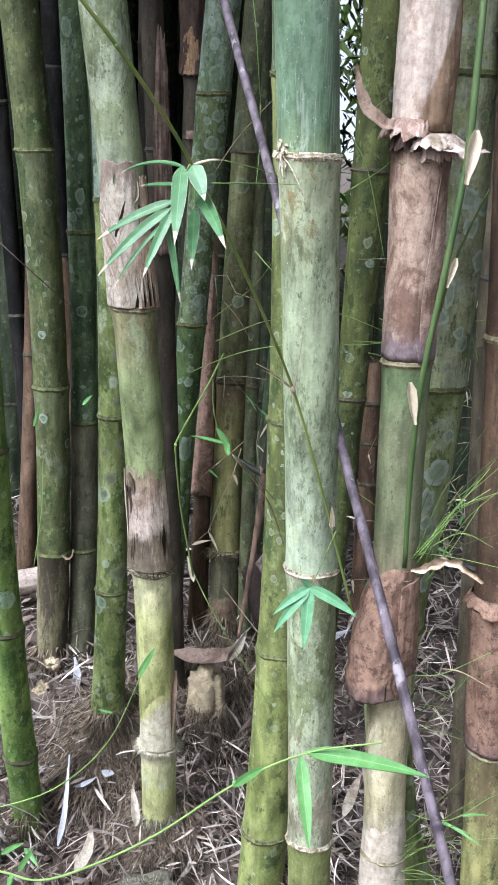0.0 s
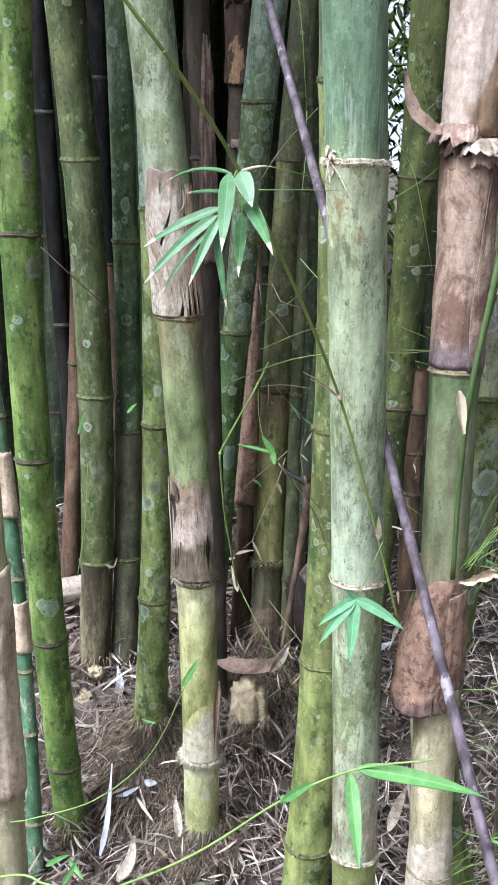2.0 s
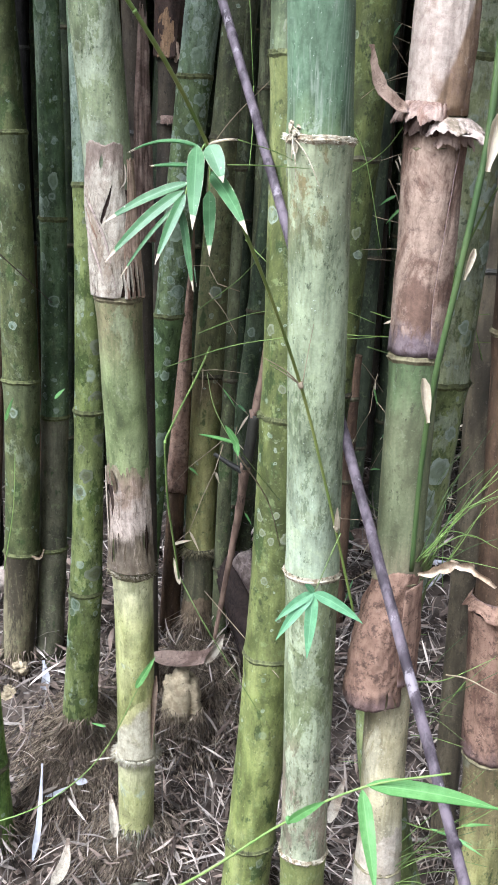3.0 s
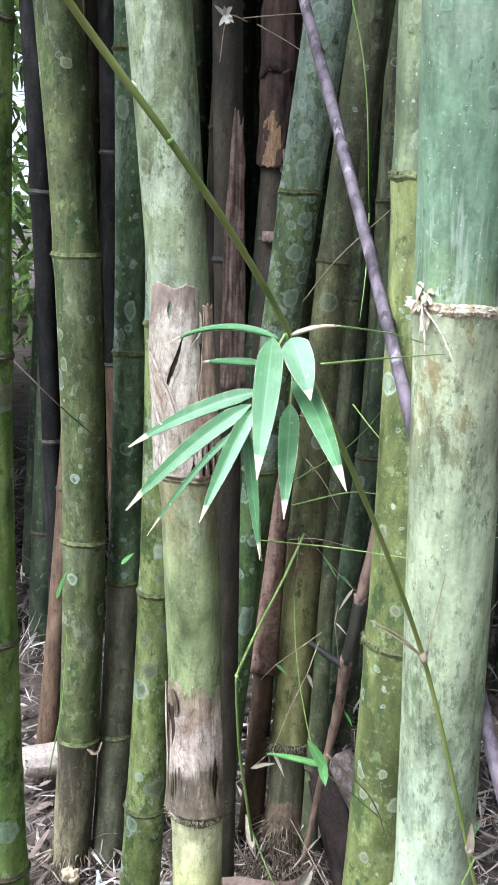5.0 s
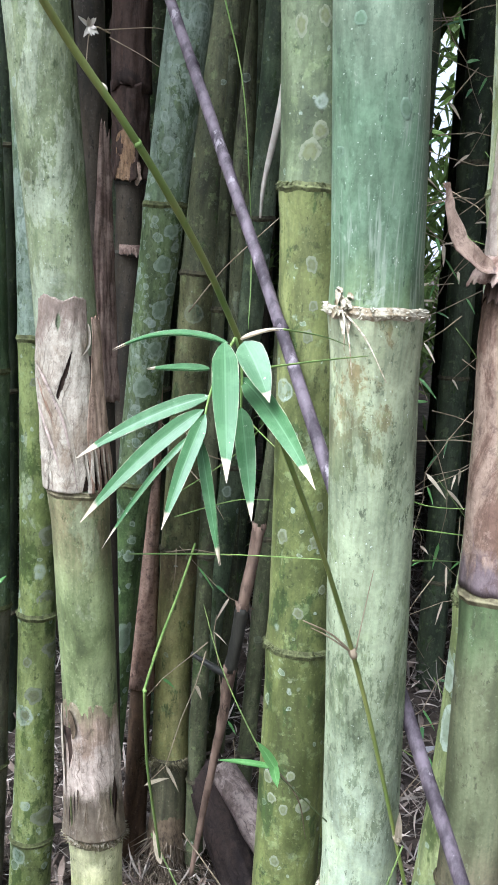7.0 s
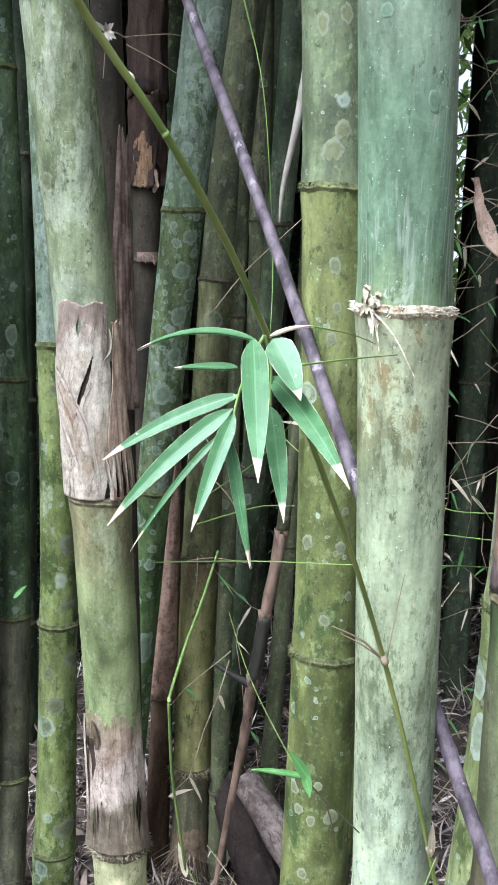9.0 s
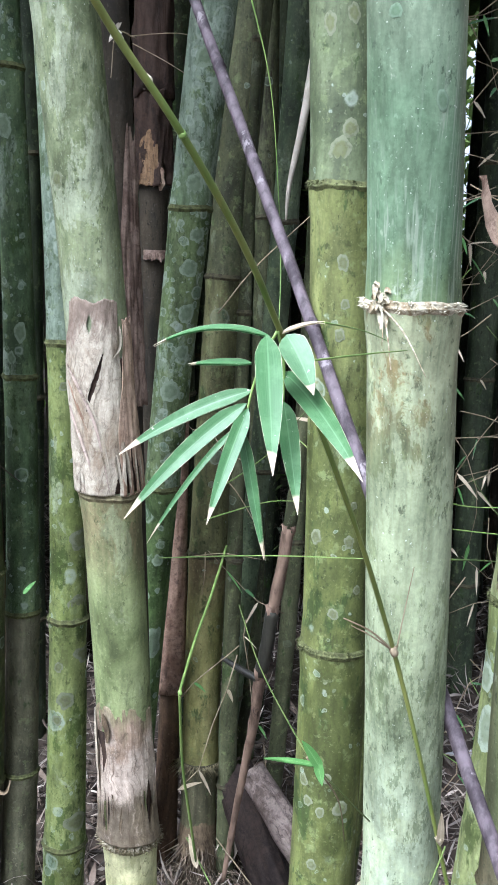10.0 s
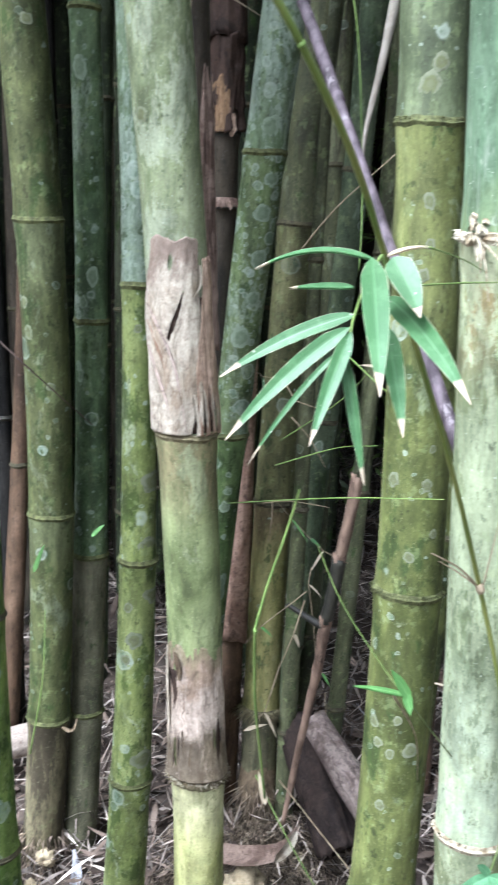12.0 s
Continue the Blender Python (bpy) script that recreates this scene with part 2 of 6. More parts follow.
def leaf_skin(name, green, pale, dry=True):
    """Bamboo leaf: fine parallel veins, a paler midrib, bleached spots, margin and tip (texture u across, v along)."""
    g = Graph(name)
    tex = g.node("ShaderNodeTexCoord")
    sep = g.node("ShaderNodeSeparateXYZ", Vector=tex.outputs["UV"])
    u, v = sep.outputs[0], sep.outputs[1]
    p = g.coords((1, 1, 1))
    stripes = g.node("ShaderNodeMapping", Vector=tex.outputs["UV"], Scale=Vector((60, 1.5, 1)))
    vein = g.noise(stripes.outputs[0], 1.0, 2)
    color = g.mix(g.step(vein, 0.3, 0.7), green, pale)
    color = g.mix(g.step(g.noise(p, 55, 5, 0.7), 0.45, 0.65, 0.55), color, tuple(min(1.0, c * 1.25 + 0.015) for c in pale))
    off = g.math("ABSOLUTE", g.math("SUBTRACT", u, 0.5))
    color = g.mix(g.step(off, 0.05, 0.015, 0.45), color, tuple(min(1.0, c * 1.5 + 0.05) for c in pale))
    if dry:
        color = g.mix(g.step(g.noise(p, 170, 4, 0.65), 0.66, 0.71, 0.8), color, (0.52, 0.55, 0.42))
        edge = g.math("ADD", off, g.math("MULTIPLY", g.math("SUBTRACT", g.noise(p, 90, 4), 0.5), 0.16))
        color = g.mix(g.step(edge, 0.47, 0.5, 0.6), color, (0.5, 0.48, 0.32))
        ragged = g.math("ADD", v, g.math("MULTIPLY", g.math("SUBTRACT", g.noise(p, 60, 2), 0.5), 0.14))
        color = g.mix(g.step(ragged, 0.86, 0.89), color, (0.5, 0.43, 0.3))
    g.bump(vein, 0.15, 0.0006)
    g.finish(color, 0.42, 0.4)
    out = g.tree.nodes["Material Output"]
    glow = g.node("ShaderNodeBsdfTranslucent", Color=color)
    blend = g.node("ShaderNodeMixShader", Fac=0.3)
    g.put(g.surface.outputs[0], blend.inputs[1])
    g.put(glow.outputs[0], blend.inputs[2])
    g.put(blend.outputs[0], out.inputs["Surface"])
    return g.material


def crust(name, rim, inside):
    """Crust lichen: a pale rim, a duller ring and a pale heart (texture u runs from the heart to the rim)."""
    g = Graph(name)
    tex = g.node("ShaderNodeTexCoord")
    p = g.coords((1, 1, 1))
    r = g.node("ShaderNodeSeparateXYZ", Vector=tex.outputs["UV"]).outputs[0]
    r = g.math("ADD", r, g.math("MULTIPLY", g.math("SUBTRACT", g.noise(p, 160, 5, 0.7), 0.5), 0.5))
    color = g.mix(g.step(r, 0.5, 0.8), inside, rim)
    color = g.mix(g.step(r, 0.4, 0.12, 0.35), color, tuple(v * 0.9 for v in rim))
    color = g.mix(g.step(g.noise(p, 90, 6, 0.7), 0.5, 0.64, 0.5), color, tuple(v * 0.62 for v in inside))
    color = g.mix(g.step(g.noise(p, 420, 3), 0.55, 0.7, 0.4), color, tuple(v * 0.55 for v in rim))
    g.bump(g.noise(p, 260, 4), 0.5, 0.001)
    return g.finish(color, 0.95, 0.05)


LICHEN_PALE = crust("lichen_pale", (0.172, 0.19, 0.122), (0.125, 0.142, 0.07))
LICHEN_FAINT = crust("lichen_faint", (0.135, 0.19, 0.125), (0.1, 0.15, 0.09))
LICHEN_BLUE = crust("lichen_blue_green", (0.215, 0.272, 0.19), (0.145, 0.19, 0.118))
SKIN_BLUE = bamboo("skin_blue_green", (0.075, 0.126, 0.07), (0.107, 0.162, 0.097), bloom=0.14, gloss=0.8, spot_size=19, foot=(0.13, 0.165, 0.06), foot_at=0.12, top=(0.23, 0.28, 0.19), top_at=0.22, waxy=(0.26, 0.3, 0.225), streak=0.5)
SKIN_PALE = bamboo("skin_pale_waxy", (0.112, 0.143, 0.072), (0.165, 0.198, 0.104), bloom=0.66, moss=0.18, gloss=0.4, top=(0.17, 0.132, 0.06), foot=(0.285, 0.335, 0.23), foot_at=0.4, waxy=(0.28, 0.322, 0.2), streak=0.2)
SKIN_PALE_LOW = bamboo("skin_pale_lower", (0.125, 0.15, 0.068), (0.18, 0.205, 0.105), bloom=0.55, moss=0.16, gloss=0.4, foot=(0.205, 0.168, 0.12), foot_at=0.52, waxy=(0.3, 0.34, 0.22), streak=0.2)
SKIN_GREY_GREEN = bamboo("skin_grey_green", (0.14, 0.17, 0.085), (0.2, 0.23, 0.13), bloom=0.42, moss=0.24, lichen=0.15, gloss=0.45, waxy=(0.29, 0.325, 0.225), streak=0.15)
SKIN_YELLOW = bamboo("skin_yellow_green", (0.172, 0.212, 0.088), (0.23, 0.268, 0.125), moss=0.32, bloom=0.25, gloss=0.5, top=(0.2, 0.17, 0.09), waxy=(0.26, 0.295, 0.17))
# Brightened, with a cream top zone: sunlight painted on the lower culm.
SKIN_YELLOW_LOW = bamboo("skin_yellow_lower_lit", (0.28, 0.295, 0.105), (0.37, 0.375, 0.17), moss=0.16, bloom=0.14, gloss=0.6, top=(0.5, 0.49, 0.29))
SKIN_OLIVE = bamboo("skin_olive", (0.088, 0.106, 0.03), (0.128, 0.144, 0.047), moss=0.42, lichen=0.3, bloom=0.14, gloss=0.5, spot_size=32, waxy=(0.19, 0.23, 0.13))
# Lit copy of the olive skin: light on the lower culm as colour.
SKIN_OLIVE_LIT = bamboo("skin_olive_lower_lit", (0.145, 0.172, 0.05), (0.205, 0.228, 0.08), moss=0.38, lichen=0.3, gloss=0.6, spot_size=32)
SKIN_OLIVE_UP = bamboo("skin_olive_upper", (0.088, 0.112, 0.056), (0.122, 0.145, 0.08), moss=0.32, lichen=0.2, bloom=0.15, gloss=0.5, spot_size=30, waxy=(0.2, 0.23, 0.15))
SKIN_LARGE_LICHEN = bamboo("skin_large_lichen", (0.2, 0.228, 0.1), (0.27, 0.295, 0.155), moss=0.4, moss_color=(0.075, 0.1, 0.03), lichen=1.4, bloom=0.5, gloss=0.35, spot_size=24, waxy=(0.35, 0.38, 0.26))
SKIN_LARGE_MOSS = bamboo("skin_large_moss", (0.165, 0.2, 0.068), (0.225, 0.26, 0.11), moss=0.45, moss_color=(0.055, 0.085, 0.02), lichen=1.4, bloom=0.28, gloss=0.35, spot_size=24, waxy=(0.31, 0.35, 0.24))
LICHEN_BRIGHT = crust("lichen_bright_blue_green", (0.34, 0.4, 0.3), (0.23, 0.28, 0.18))
SKIN_MOSSY = bamboo("skin_mossy", (0.132, 0.167, 0.048), (0.178, 0.212, 0.074), moss=0.56, moss_color=(0.04, 0.068, 0.013), lichen=0.9, bloom=0.25, gloss=0.35, waxy=(0.26, 0.3, 0.2))
SKIN_BRIGHT_MOSS = bamboo("skin_bright_moss", (0.09, 0.15, 0.03), (0.14, 0.195, 0.05), moss=0.55, moss_color=(0.035, 0.075, 0.013), lichen=0.6, gloss=0.35, spot_size=22)
SKIN_DARK_MOSS = bamboo("skin_dark_moss", (0.046, 0.058, 0.016), (0.078, 0.092, 0.025), moss=0.5, moss_color=(0.02, 0.032, 0.009), lichen=0.2, gloss=0.4)
SKIN_STREAKED = bamboo("skin_streaked_foot", (0.085, 0.077, 0.04), (0.12, 0.105, 0.056), stain=0.72, moss=0.2, gloss=0.35, foot=(0.15, 0.14, 0.042))
SKIN_LICHEN = bamboo("skin_lichen_crusted", (0.09, 0.128, 0.05), (0.13, 0.168, 0.08), moss=0.45, moss_color=(0.035, 0.065, 0.017), lichen=3.4, bloom=0.4, gloss=0.3, spot_size=30, waxy=(0.215, 0.268, 0.195))
SKIN_LICHEN_PALE = bamboo("skin_lichen_pale", (0.1, 0.145, 0.075), (0.14, 0.185, 0.11), moss=0.3, moss_color=(0.05, 0.08, 0.03), lichen=2.6, bloom=0.66, gloss=0.3, spot_size=26, waxy=(0.235, 0.29, 0.23))
SKIN_MOSS_SPOTS = bamboo("skin_moss_spots", (0.06, 0.1, 0.03), (0.085, 0.13, 0.045), moss=0.45, moss_color=(0.03, 0.055, 0.014), lichen=0.9, gloss=0.35, spot_size=24)
SKIN_GREY_FOOT = bamboo("skin_grey_foot", (0.085, 0.085, 0.05), (0.125, 0.12, 0.075), stain=0.4, moss=0.25, bloom=0.1, gloss=0.4, waxy=(0.2, 0.2, 0.15))
SKIN_FOOT_TAN = bamboo("skin_tan_foot", (0.115, 0.11, 0.062), (0.165, 0.152, 0.09), stain=0.45, moss=0.25, bloom=0.1, gloss=0.4, waxy=(0.22, 0.22, 0.15))
# Olive with shade mixed into the colour.
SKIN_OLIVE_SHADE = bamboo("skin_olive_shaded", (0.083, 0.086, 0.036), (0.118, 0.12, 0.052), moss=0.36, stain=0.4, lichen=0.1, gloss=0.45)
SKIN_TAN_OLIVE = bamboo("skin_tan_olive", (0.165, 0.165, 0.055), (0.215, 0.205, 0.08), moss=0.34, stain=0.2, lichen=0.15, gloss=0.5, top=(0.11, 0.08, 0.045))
# Dull green darkened: the shade of the middle culms is in the colour.
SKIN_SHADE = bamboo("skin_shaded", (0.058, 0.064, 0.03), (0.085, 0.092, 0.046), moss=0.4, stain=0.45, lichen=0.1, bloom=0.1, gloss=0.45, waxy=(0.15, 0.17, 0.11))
SKIN_DARK_GREEN = bamboo("skin_dark_green", (0.055, 0.08, 0.042), (0.085, 0.11, 0.06), moss=0.38, lichen=0.3, stain=0.2, bloom=0.08, gloss=0.5, waxy=(0.16, 0.2, 0.14))
SKIN_SPOTTED = bamboo("skin_spotted_green", (0.075, 0.12, 0.055), (0.115, 0.16, 0.08), moss=0.4, lichen=0.9, bloom=0.35, gloss=0.5, spot_size=30, waxy=(0.22, 0.27, 0.2))
SKIN_DULL = bamboo("skin_dull_green", (0.063, 0.076, 0.026), (0.09, 0.102, 0.039), moss=0.46, lichen=0.3, stain=0.26, bloom=0.16, gloss=0.5, waxy=(0.17, 0.195, 0.12), top=(0.12, 0.138, 0.065))
SKIN_UMBER = bamboo("skin_umber", (0.06, 0.05, 0.031), (0.092, 0.076, 0.048), stain=0.45, gloss=0.4)
# Dead brown, darkened further to carry the shade inside the clump.
SKIN_BROWN = bamboo("skin_dead_brown_shaded", (0.03, 0.025, 0.016), (0.052, 0.042, 0.028), stain=0.55, gloss=0.3)
SKIN_RUST = bamboo("skin_rusty_brown", (0.07, 0.043, 0.025), (0.115, 0.073, 0.043), stain=0.55, bloom=0.08, gloss=0.3, waxy=(0.2, 0.15, 0.1))
# Black base colour in place of the shade on the rear culms.
SKIN_BLACK = bamboo("skin_black_shaded", (0.011, 0.011, 0.01), (0.018, 0.017, 0.015), stain=0.3, gloss=0.1)
SKIN_STRAW = bamboo("skin_straw", (0.3, 0.265, 0.15), (0.36, 0.325, 0.2), stain=0.16, bloom=0.25, gloss=0.5, foot=(0.43, 0.39, 0.3), waxy=(0.42, 0.39, 0.27), top=(0.24, 0.2, 0.1), streak=0.2)
SKIN_TAN_GREEN = bamboo("skin_tan_green", (0.16, 0.17, 0.09), (0.135, 0.152, 0.078), stain=0.12, bloom=0.12, gloss=0.5, top=(0.092, 0.138, 0.058), foot=(0.19, 0.165, 0.1))
SKIN_YOUNG = bamboo("skin_young_green", (0.06, 0.13, 0.065), (0.09, 0.165, 0.09), bloom=0.25, gloss=0.6)
# Greens taken near black: the grove's inner shade is in these colours.
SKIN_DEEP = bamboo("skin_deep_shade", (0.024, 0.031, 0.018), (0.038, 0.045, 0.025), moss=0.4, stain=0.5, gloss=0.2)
SKIN_DEEP_GREEN = bamboo("skin_deep_green_shaded", (0.032, 0.045, 0.024), (0.052, 0.066, 0.036), moss=0.35, stain=0.3, gloss=0.4)
RING_TAN = plain("ring_tan", (0.21, 0.19, 0.1), (0.1, 0.085, 0.045), 120, 0.8)
RING_PALE = plain("ring_pale", (0.42, 0.39, 0.28), (0.17, 0.13, 0.07), 140, 0.8)
RING_DARK = plain("ring_dark", (0.085, 0.08, 0.04), (0.04, 0.035, 0.02), 120, 0.8)
RING_MOSS = plain("ring_moss", (0.12, 0.135, 0.05), (0.05, 0.055, 0.02), 120, 0.85)
SHEATH_PALE = papery("sheath_pale", (0.45, 0.41, 0.315), (0.3, 0.245, 0.17), 0.42, dark=(0.12, 0.085, 0.06), torn=0.5, head=((0.2, 0.15, 0.115), 0.82), grain=(-0.55, 0.65))
SHEATH_PURPLE = papery("sheath_purple_brown", (0.33, 0.245, 0.175), (0.15, 0.095, 0.064), 0.6, dark=(0.075, 0.047, 0.036), torn=0.65, foot=((0.095, 0.076, 0.078), 0.1), grain=(0.12, 0.35))
SHEATH_PINK = papery("sheath_pinkish", (0.41, 0.345, 0.272), (0.27, 0.2, 0.148), 0.42, dark=(0.2, 0.135, 0.11), torn=0.4, cross=((0.2, 0.13, 0.07), 0.445, 1.2), grain=(0.0, 0.22))
SHEATH_LIP = papery("sheath_torn_lip", (0.33, 0.25, 0.195), (0.15, 0.09, 0.062), 0.55, dark=(0.075, 0.042, 0.033), torn=0.7)
SHEATH_WEATHERED = papery("sheath_weathered", (0.42, 0.355, 0.28), (0.26, 0.195, 0.135), 0.6, dark=(0.08, 0.06, 0.04), torn=0.6, foot=((0.08, 0.067, 0.042), 0.34), head=((0.22, 0.195, 0.11), 0.92), grain=(0.04, 0.75))
SHEATH_CREAM = papery("sheath_cream", (0.45, 0.425, 0.3), (0.34, 0.32, 0.18), 0.4, dark=(0.15, 0.13, 0.07), torn=0.4, head=((0.34, 0.34, 0.13), 0.72), grain=(0.3, 0.35))
SHEATH_BLEACHED = papery("sheath_bleached", (0.4, 0.36, 0.275), (0.3, 0.26, 0.185), 0.4, dark=(0.2, 0.165, 0.11), torn=0.3)
SHEATH_TAN = papery("sheath_tan", (0.42, 0.31, 0.22), (0.24, 0.16, 0.105), 0.55, dark=(0.1, 0.065, 0.045), torn=0.6, grain=(0.05, 0.4))
COLLAR_WHITE = plain("collar_white", (0.6, 0.57, 0.43), (0.4, 0.36, 0.24), 140, 0.8)
SHEATH_OCHRE = papery("sheath_ochre", (0.2, 0.13, 0.068), (0.1, 0.06, 0.033), 0.5, dark=(0.025, 0.017, 0.012), torn=0.9, grain=(0.0, 0.9))
SHEATH_FUZZY = papery("sheath_fuzzy_brown", (0.235, 0.15, 0.1), (0.11, 0.064, 0.042), 0.5, fuzz=1.0, dark=(0.04, 0.024, 0.017), torn=0.25, foot=((0.085, 0.058, 0.05), 0.08))
SHEATH_CRACKED = papery("sheath_cracked", (0.3, 0.205, 0.145), (0.19, 0.12, 0.08), 0.5, dark=(0.06, 0.04, 0.03), torn=1.0, fuzz=0.6)
SHEATH_STRAW = papery("sheath_straw", (0.44, 0.36, 0.25), (0.3, 0.22, 0.14), 0.45, dark=(0.14, 0.09, 0.05), torn=0.6)
# Near black: holds the shade of slits and of the rear culms.
SHEATH_DARK = papery("sheath_dark", (0.045, 0.029, 0.02), (0.022, 0.015, 0.011), 0.6, grain=(0.0, 0.4))
SHEATH_RED = papery("sheath_reddish", (0.21, 0.155, 0.118), (0.11, 0.075, 0.056), 0.5, grain=(0.0, 0.4))
SHEATH_ROT = papery("sheath_rotten", (0.15, 0.115, 0.07), (0.08, 0.058, 0.036), 0.5, dark=(0.03, 0.022, 0.015), torn=0.9, grain=(0.0, 0.8))
SHEATH_GREY = papery("sheath_grey", (0.4, 0.33, 0.27), (0.16, 0.13, 0.085), 0.5, dark=(0.07, 0.06, 0.04))
LEAF_GREEN = leaf_skin("leaf_green", (0.05, 0.142, 0.047), (0.082, 0.19, 0.07))
STALK_WHITE = plain("stalk_white", (0.46, 0.43, 0.35), (0.36, 0.33, 0.26), 60, 0.7)
LEAF_FRESH = leaf_skin("leaf_fresh", (0.08, 0.22, 0.052), (0.14, 0.3, 0.09), dry=False)
LEAF_BLUE = leaf_skin("leaf_blue_green", (0.1, 0.26, 0.115), (0.155, 0.34, 0.165), dry=False)
LEAF_DRY = leaf_skin("leaf_dry", (0.42, 0.36, 0.24), (0.55, 0.48, 0.34), dry=False)
STEM_GREEN = plain("stem_green", (0.075, 0.125, 0.028), (0.12, 0.17, 0.045), 60, 0.5, 0.2)
STEM_DARK = plain("stem_dark_green", (0.035, 0.066, 0.018), (0.06, 0.095, 0.028), 60, 0.5, 0.2)
STEM_LIME = plain("stem_lime", (0.12, 0.21, 0.045), (0.18, 0.265, 0.07), 60, 0.5, 0.2)
STEM_DRY = plain("stem_dry", (0.17, 0.135, 0.08), (0.27, 0.22, 0.14), 80, 0.8, 0.2)
STICK_PURPLE = plain("stick_purple_grey", (0.03, 0.023, 0.026), (0.12, 0.098, 0.105), 45, 0.7, 0.4, 0.7, patch=(0.24, 0.215, 0.215))
STICK_DARK = plain("stick_dark", (0.05, 0.035, 0.03), (0.1, 0.07, 0.055), 60, 0.8, 0.3)
WOOD_LOG = papery("log_grey_brown", (0.2, 0.165, 0.14), (0.095, 0.073, 0.06), 0.5, dark=(0.025, 0.018, 0.015), torn=0.9, grain=(0.05, 0.8))
# Rotten wood, darkened further for the shaded underside of the log.
WOOD_ROT_SHADED = papery("log_rotten_shaded", (0.03, 0.021, 0.016), (0.013, 0.009, 0.007), 0.5, dark=(0.009, 0.007, 0.006), torn=0.9, grain=(0.05, 0.8))
WOOD_PALE = papery("log_pale", (0.36, 0.31, 0.25), (0.24, 0.19, 0.145), 0.4, dark=(0.1, 0.075, 0.055), torn=0.4, grain=(0.03, 0.5))
LITTER_GREY = plain("litter_grey", (0.28, 0.28, 0.28), (0.38, 0.39, 0.4), 30, 0.8)
ROOT_FIBRE = plain("root_fibre", (0.36, 0.3, 0.215), (0.19, 0.155, 0.105), 60, 0.9, 0.3, island=True)
ROOT_PALE = plain("root_pale", (0.38, 0.32, 0.2), (0.24, 0.195, 0.115), 80, 0.9, 1.0, 0.9, patch=(0.11, 0.085, 0.05))
ROOT_MOSS = plain("root_grey_moss", (0.36, 0.36, 0.27), (0.17, 0.165, 0.11), 50, 0.95, 1.0, 0.8, island=True)
SOIL = plain("soil_brown", (0.035, 0.027, 0.02), (0.088, 0.069, 0.052), 18, 0.95, 1.0, 0.9)
LITTER = plain("litter_mixed", (0.16, 0.141, 0.118), (0.275, 0.248, 0.21), 30, 0.85, 1.0, 0.3, island=True)
LITTER_PALE = plain("litter_pale", (0.35, 0.305, 0.245), (0.49, 0.44, 0.37), 30, 0.8, 1.0, 0.3, island=True)
LITTER_DARK = plain("litter_dark", (0.13, 0.1, 0.075), (0.2, 0.16, 0.125), 30, 0.9, 1.0, 0.3, island=True)
CRUMB = plain("crumb_brown", (0.09, 0.068, 0.052), (0.2, 0.16, 0.125), 40, 0.95, 1.0, 0.5, island=True)
CANOPY = plain("canopy_leaf", (0.07, 0.125, 0.03), (0.12, 0.19, 0.05), 20, 0.6, 1.0, 0.1, island=True, translucent=0.4)
THICKET = plain("thicket_leaf", (0.12, 0.2, 0.05), (0.2, 0.3, 0.085), 20, 0.6, 1.0, 0.1, island=True, translucent=0.6)


def hazy_sky():
    """White cloud light low over the horizon, a little uneven."""
    g = Graph("hazy_sky")
    cloud = g.mix(g.step(g.noise(g.coords((1, 1, 1)), 0.12, 4), 0.3, 0.7), (0.86, 0.93, 1.0), (1.0, 1.0, 0.98))
    light = g.node("ShaderNodeEmission", Color=cloud, Strength=0.5)
    g.tree.links.new(light.outputs[0], g.tree.nodes["Material Output"].inputs["Surface"])
    return g.material


HAZE = hazy_sky()


STEM_VINE = plain("stem_vine", (0.1, 0.15, 0.03), (0.17, 0.19, 0.05), 30, 0.5, 0.2)
DEAD_TAN = plain("dead_tan", (0.085, 0.056, 0.038), (0.24, 0.165, 0.115), 42, 0.8, 0.3, 0.5, patch=(0.022, 0.016, 0.012))
DEAD_BLACK = plain("dead_black", (0.02, 0.02, 0.015), (0.05, 0.048, 0.035), 50, 0.6, 0.2)


# ---- building helpers ----
def part(name, bm, material, parent, label="", smooth=True):
    """Links a bmesh, given in world metres, as one mesh object under a thing or a part."""
    mesh = bpy.data.meshes.new(name)
    origin = parent.matrix_world.translation if parent else Vector()
    if parent:
        origin = Vector(parent["at"])
        bmesh.ops.translate(bm, verts=bm.verts, vec=-origin)
    bm.to_mesh(mesh)
    bm.free()
    for m in material if isinstance(material, (list, tuple)) else [material]:
        mesh.materials.append(m)
    if smooth:
        mesh.polygons.foreach_set("use_smooth", [True] * len(mesh.polygons))
    ob = new(name, mesh)
    if parent:
        ob.parent = parent
        ob["at"] = parent["at"]
    return tagged(ob, label)


def thing(name, at, label, category, group="", kind=""):
    """An Empty at the base of a thing that parents its parts."""
    ob = new(name)
    ob.empty_display_size = 0.05
    ob.location = at
    ob["at"] = tuple(at)
    return tagged(ob, label, category, group, kind)


def skin_grid(bm, grid, closed=False, uv=False):
    """Faces between rows of vertices; closed joins the last column to the first."""
    layer = bm.loops.layers.uv.verify() if uv else None
    for i in range(len(grid) - 1):
        n = len(grid[i])
        for j in range(n if closed else n - 1):
            k = (j + 1) % n
            f = bm.faces.new((grid[i][j], grid[i][k], grid[i + 1][k], grid[i + 1][j]))
            if uv:
                for loop, (a, b) in zip(f.loops, ((j, i), (j + 1, i), (j + 1, i + 1), (j, i + 1))):
                    loop[layer].uv = (a / (n - 1), b / (len(grid) - 1))


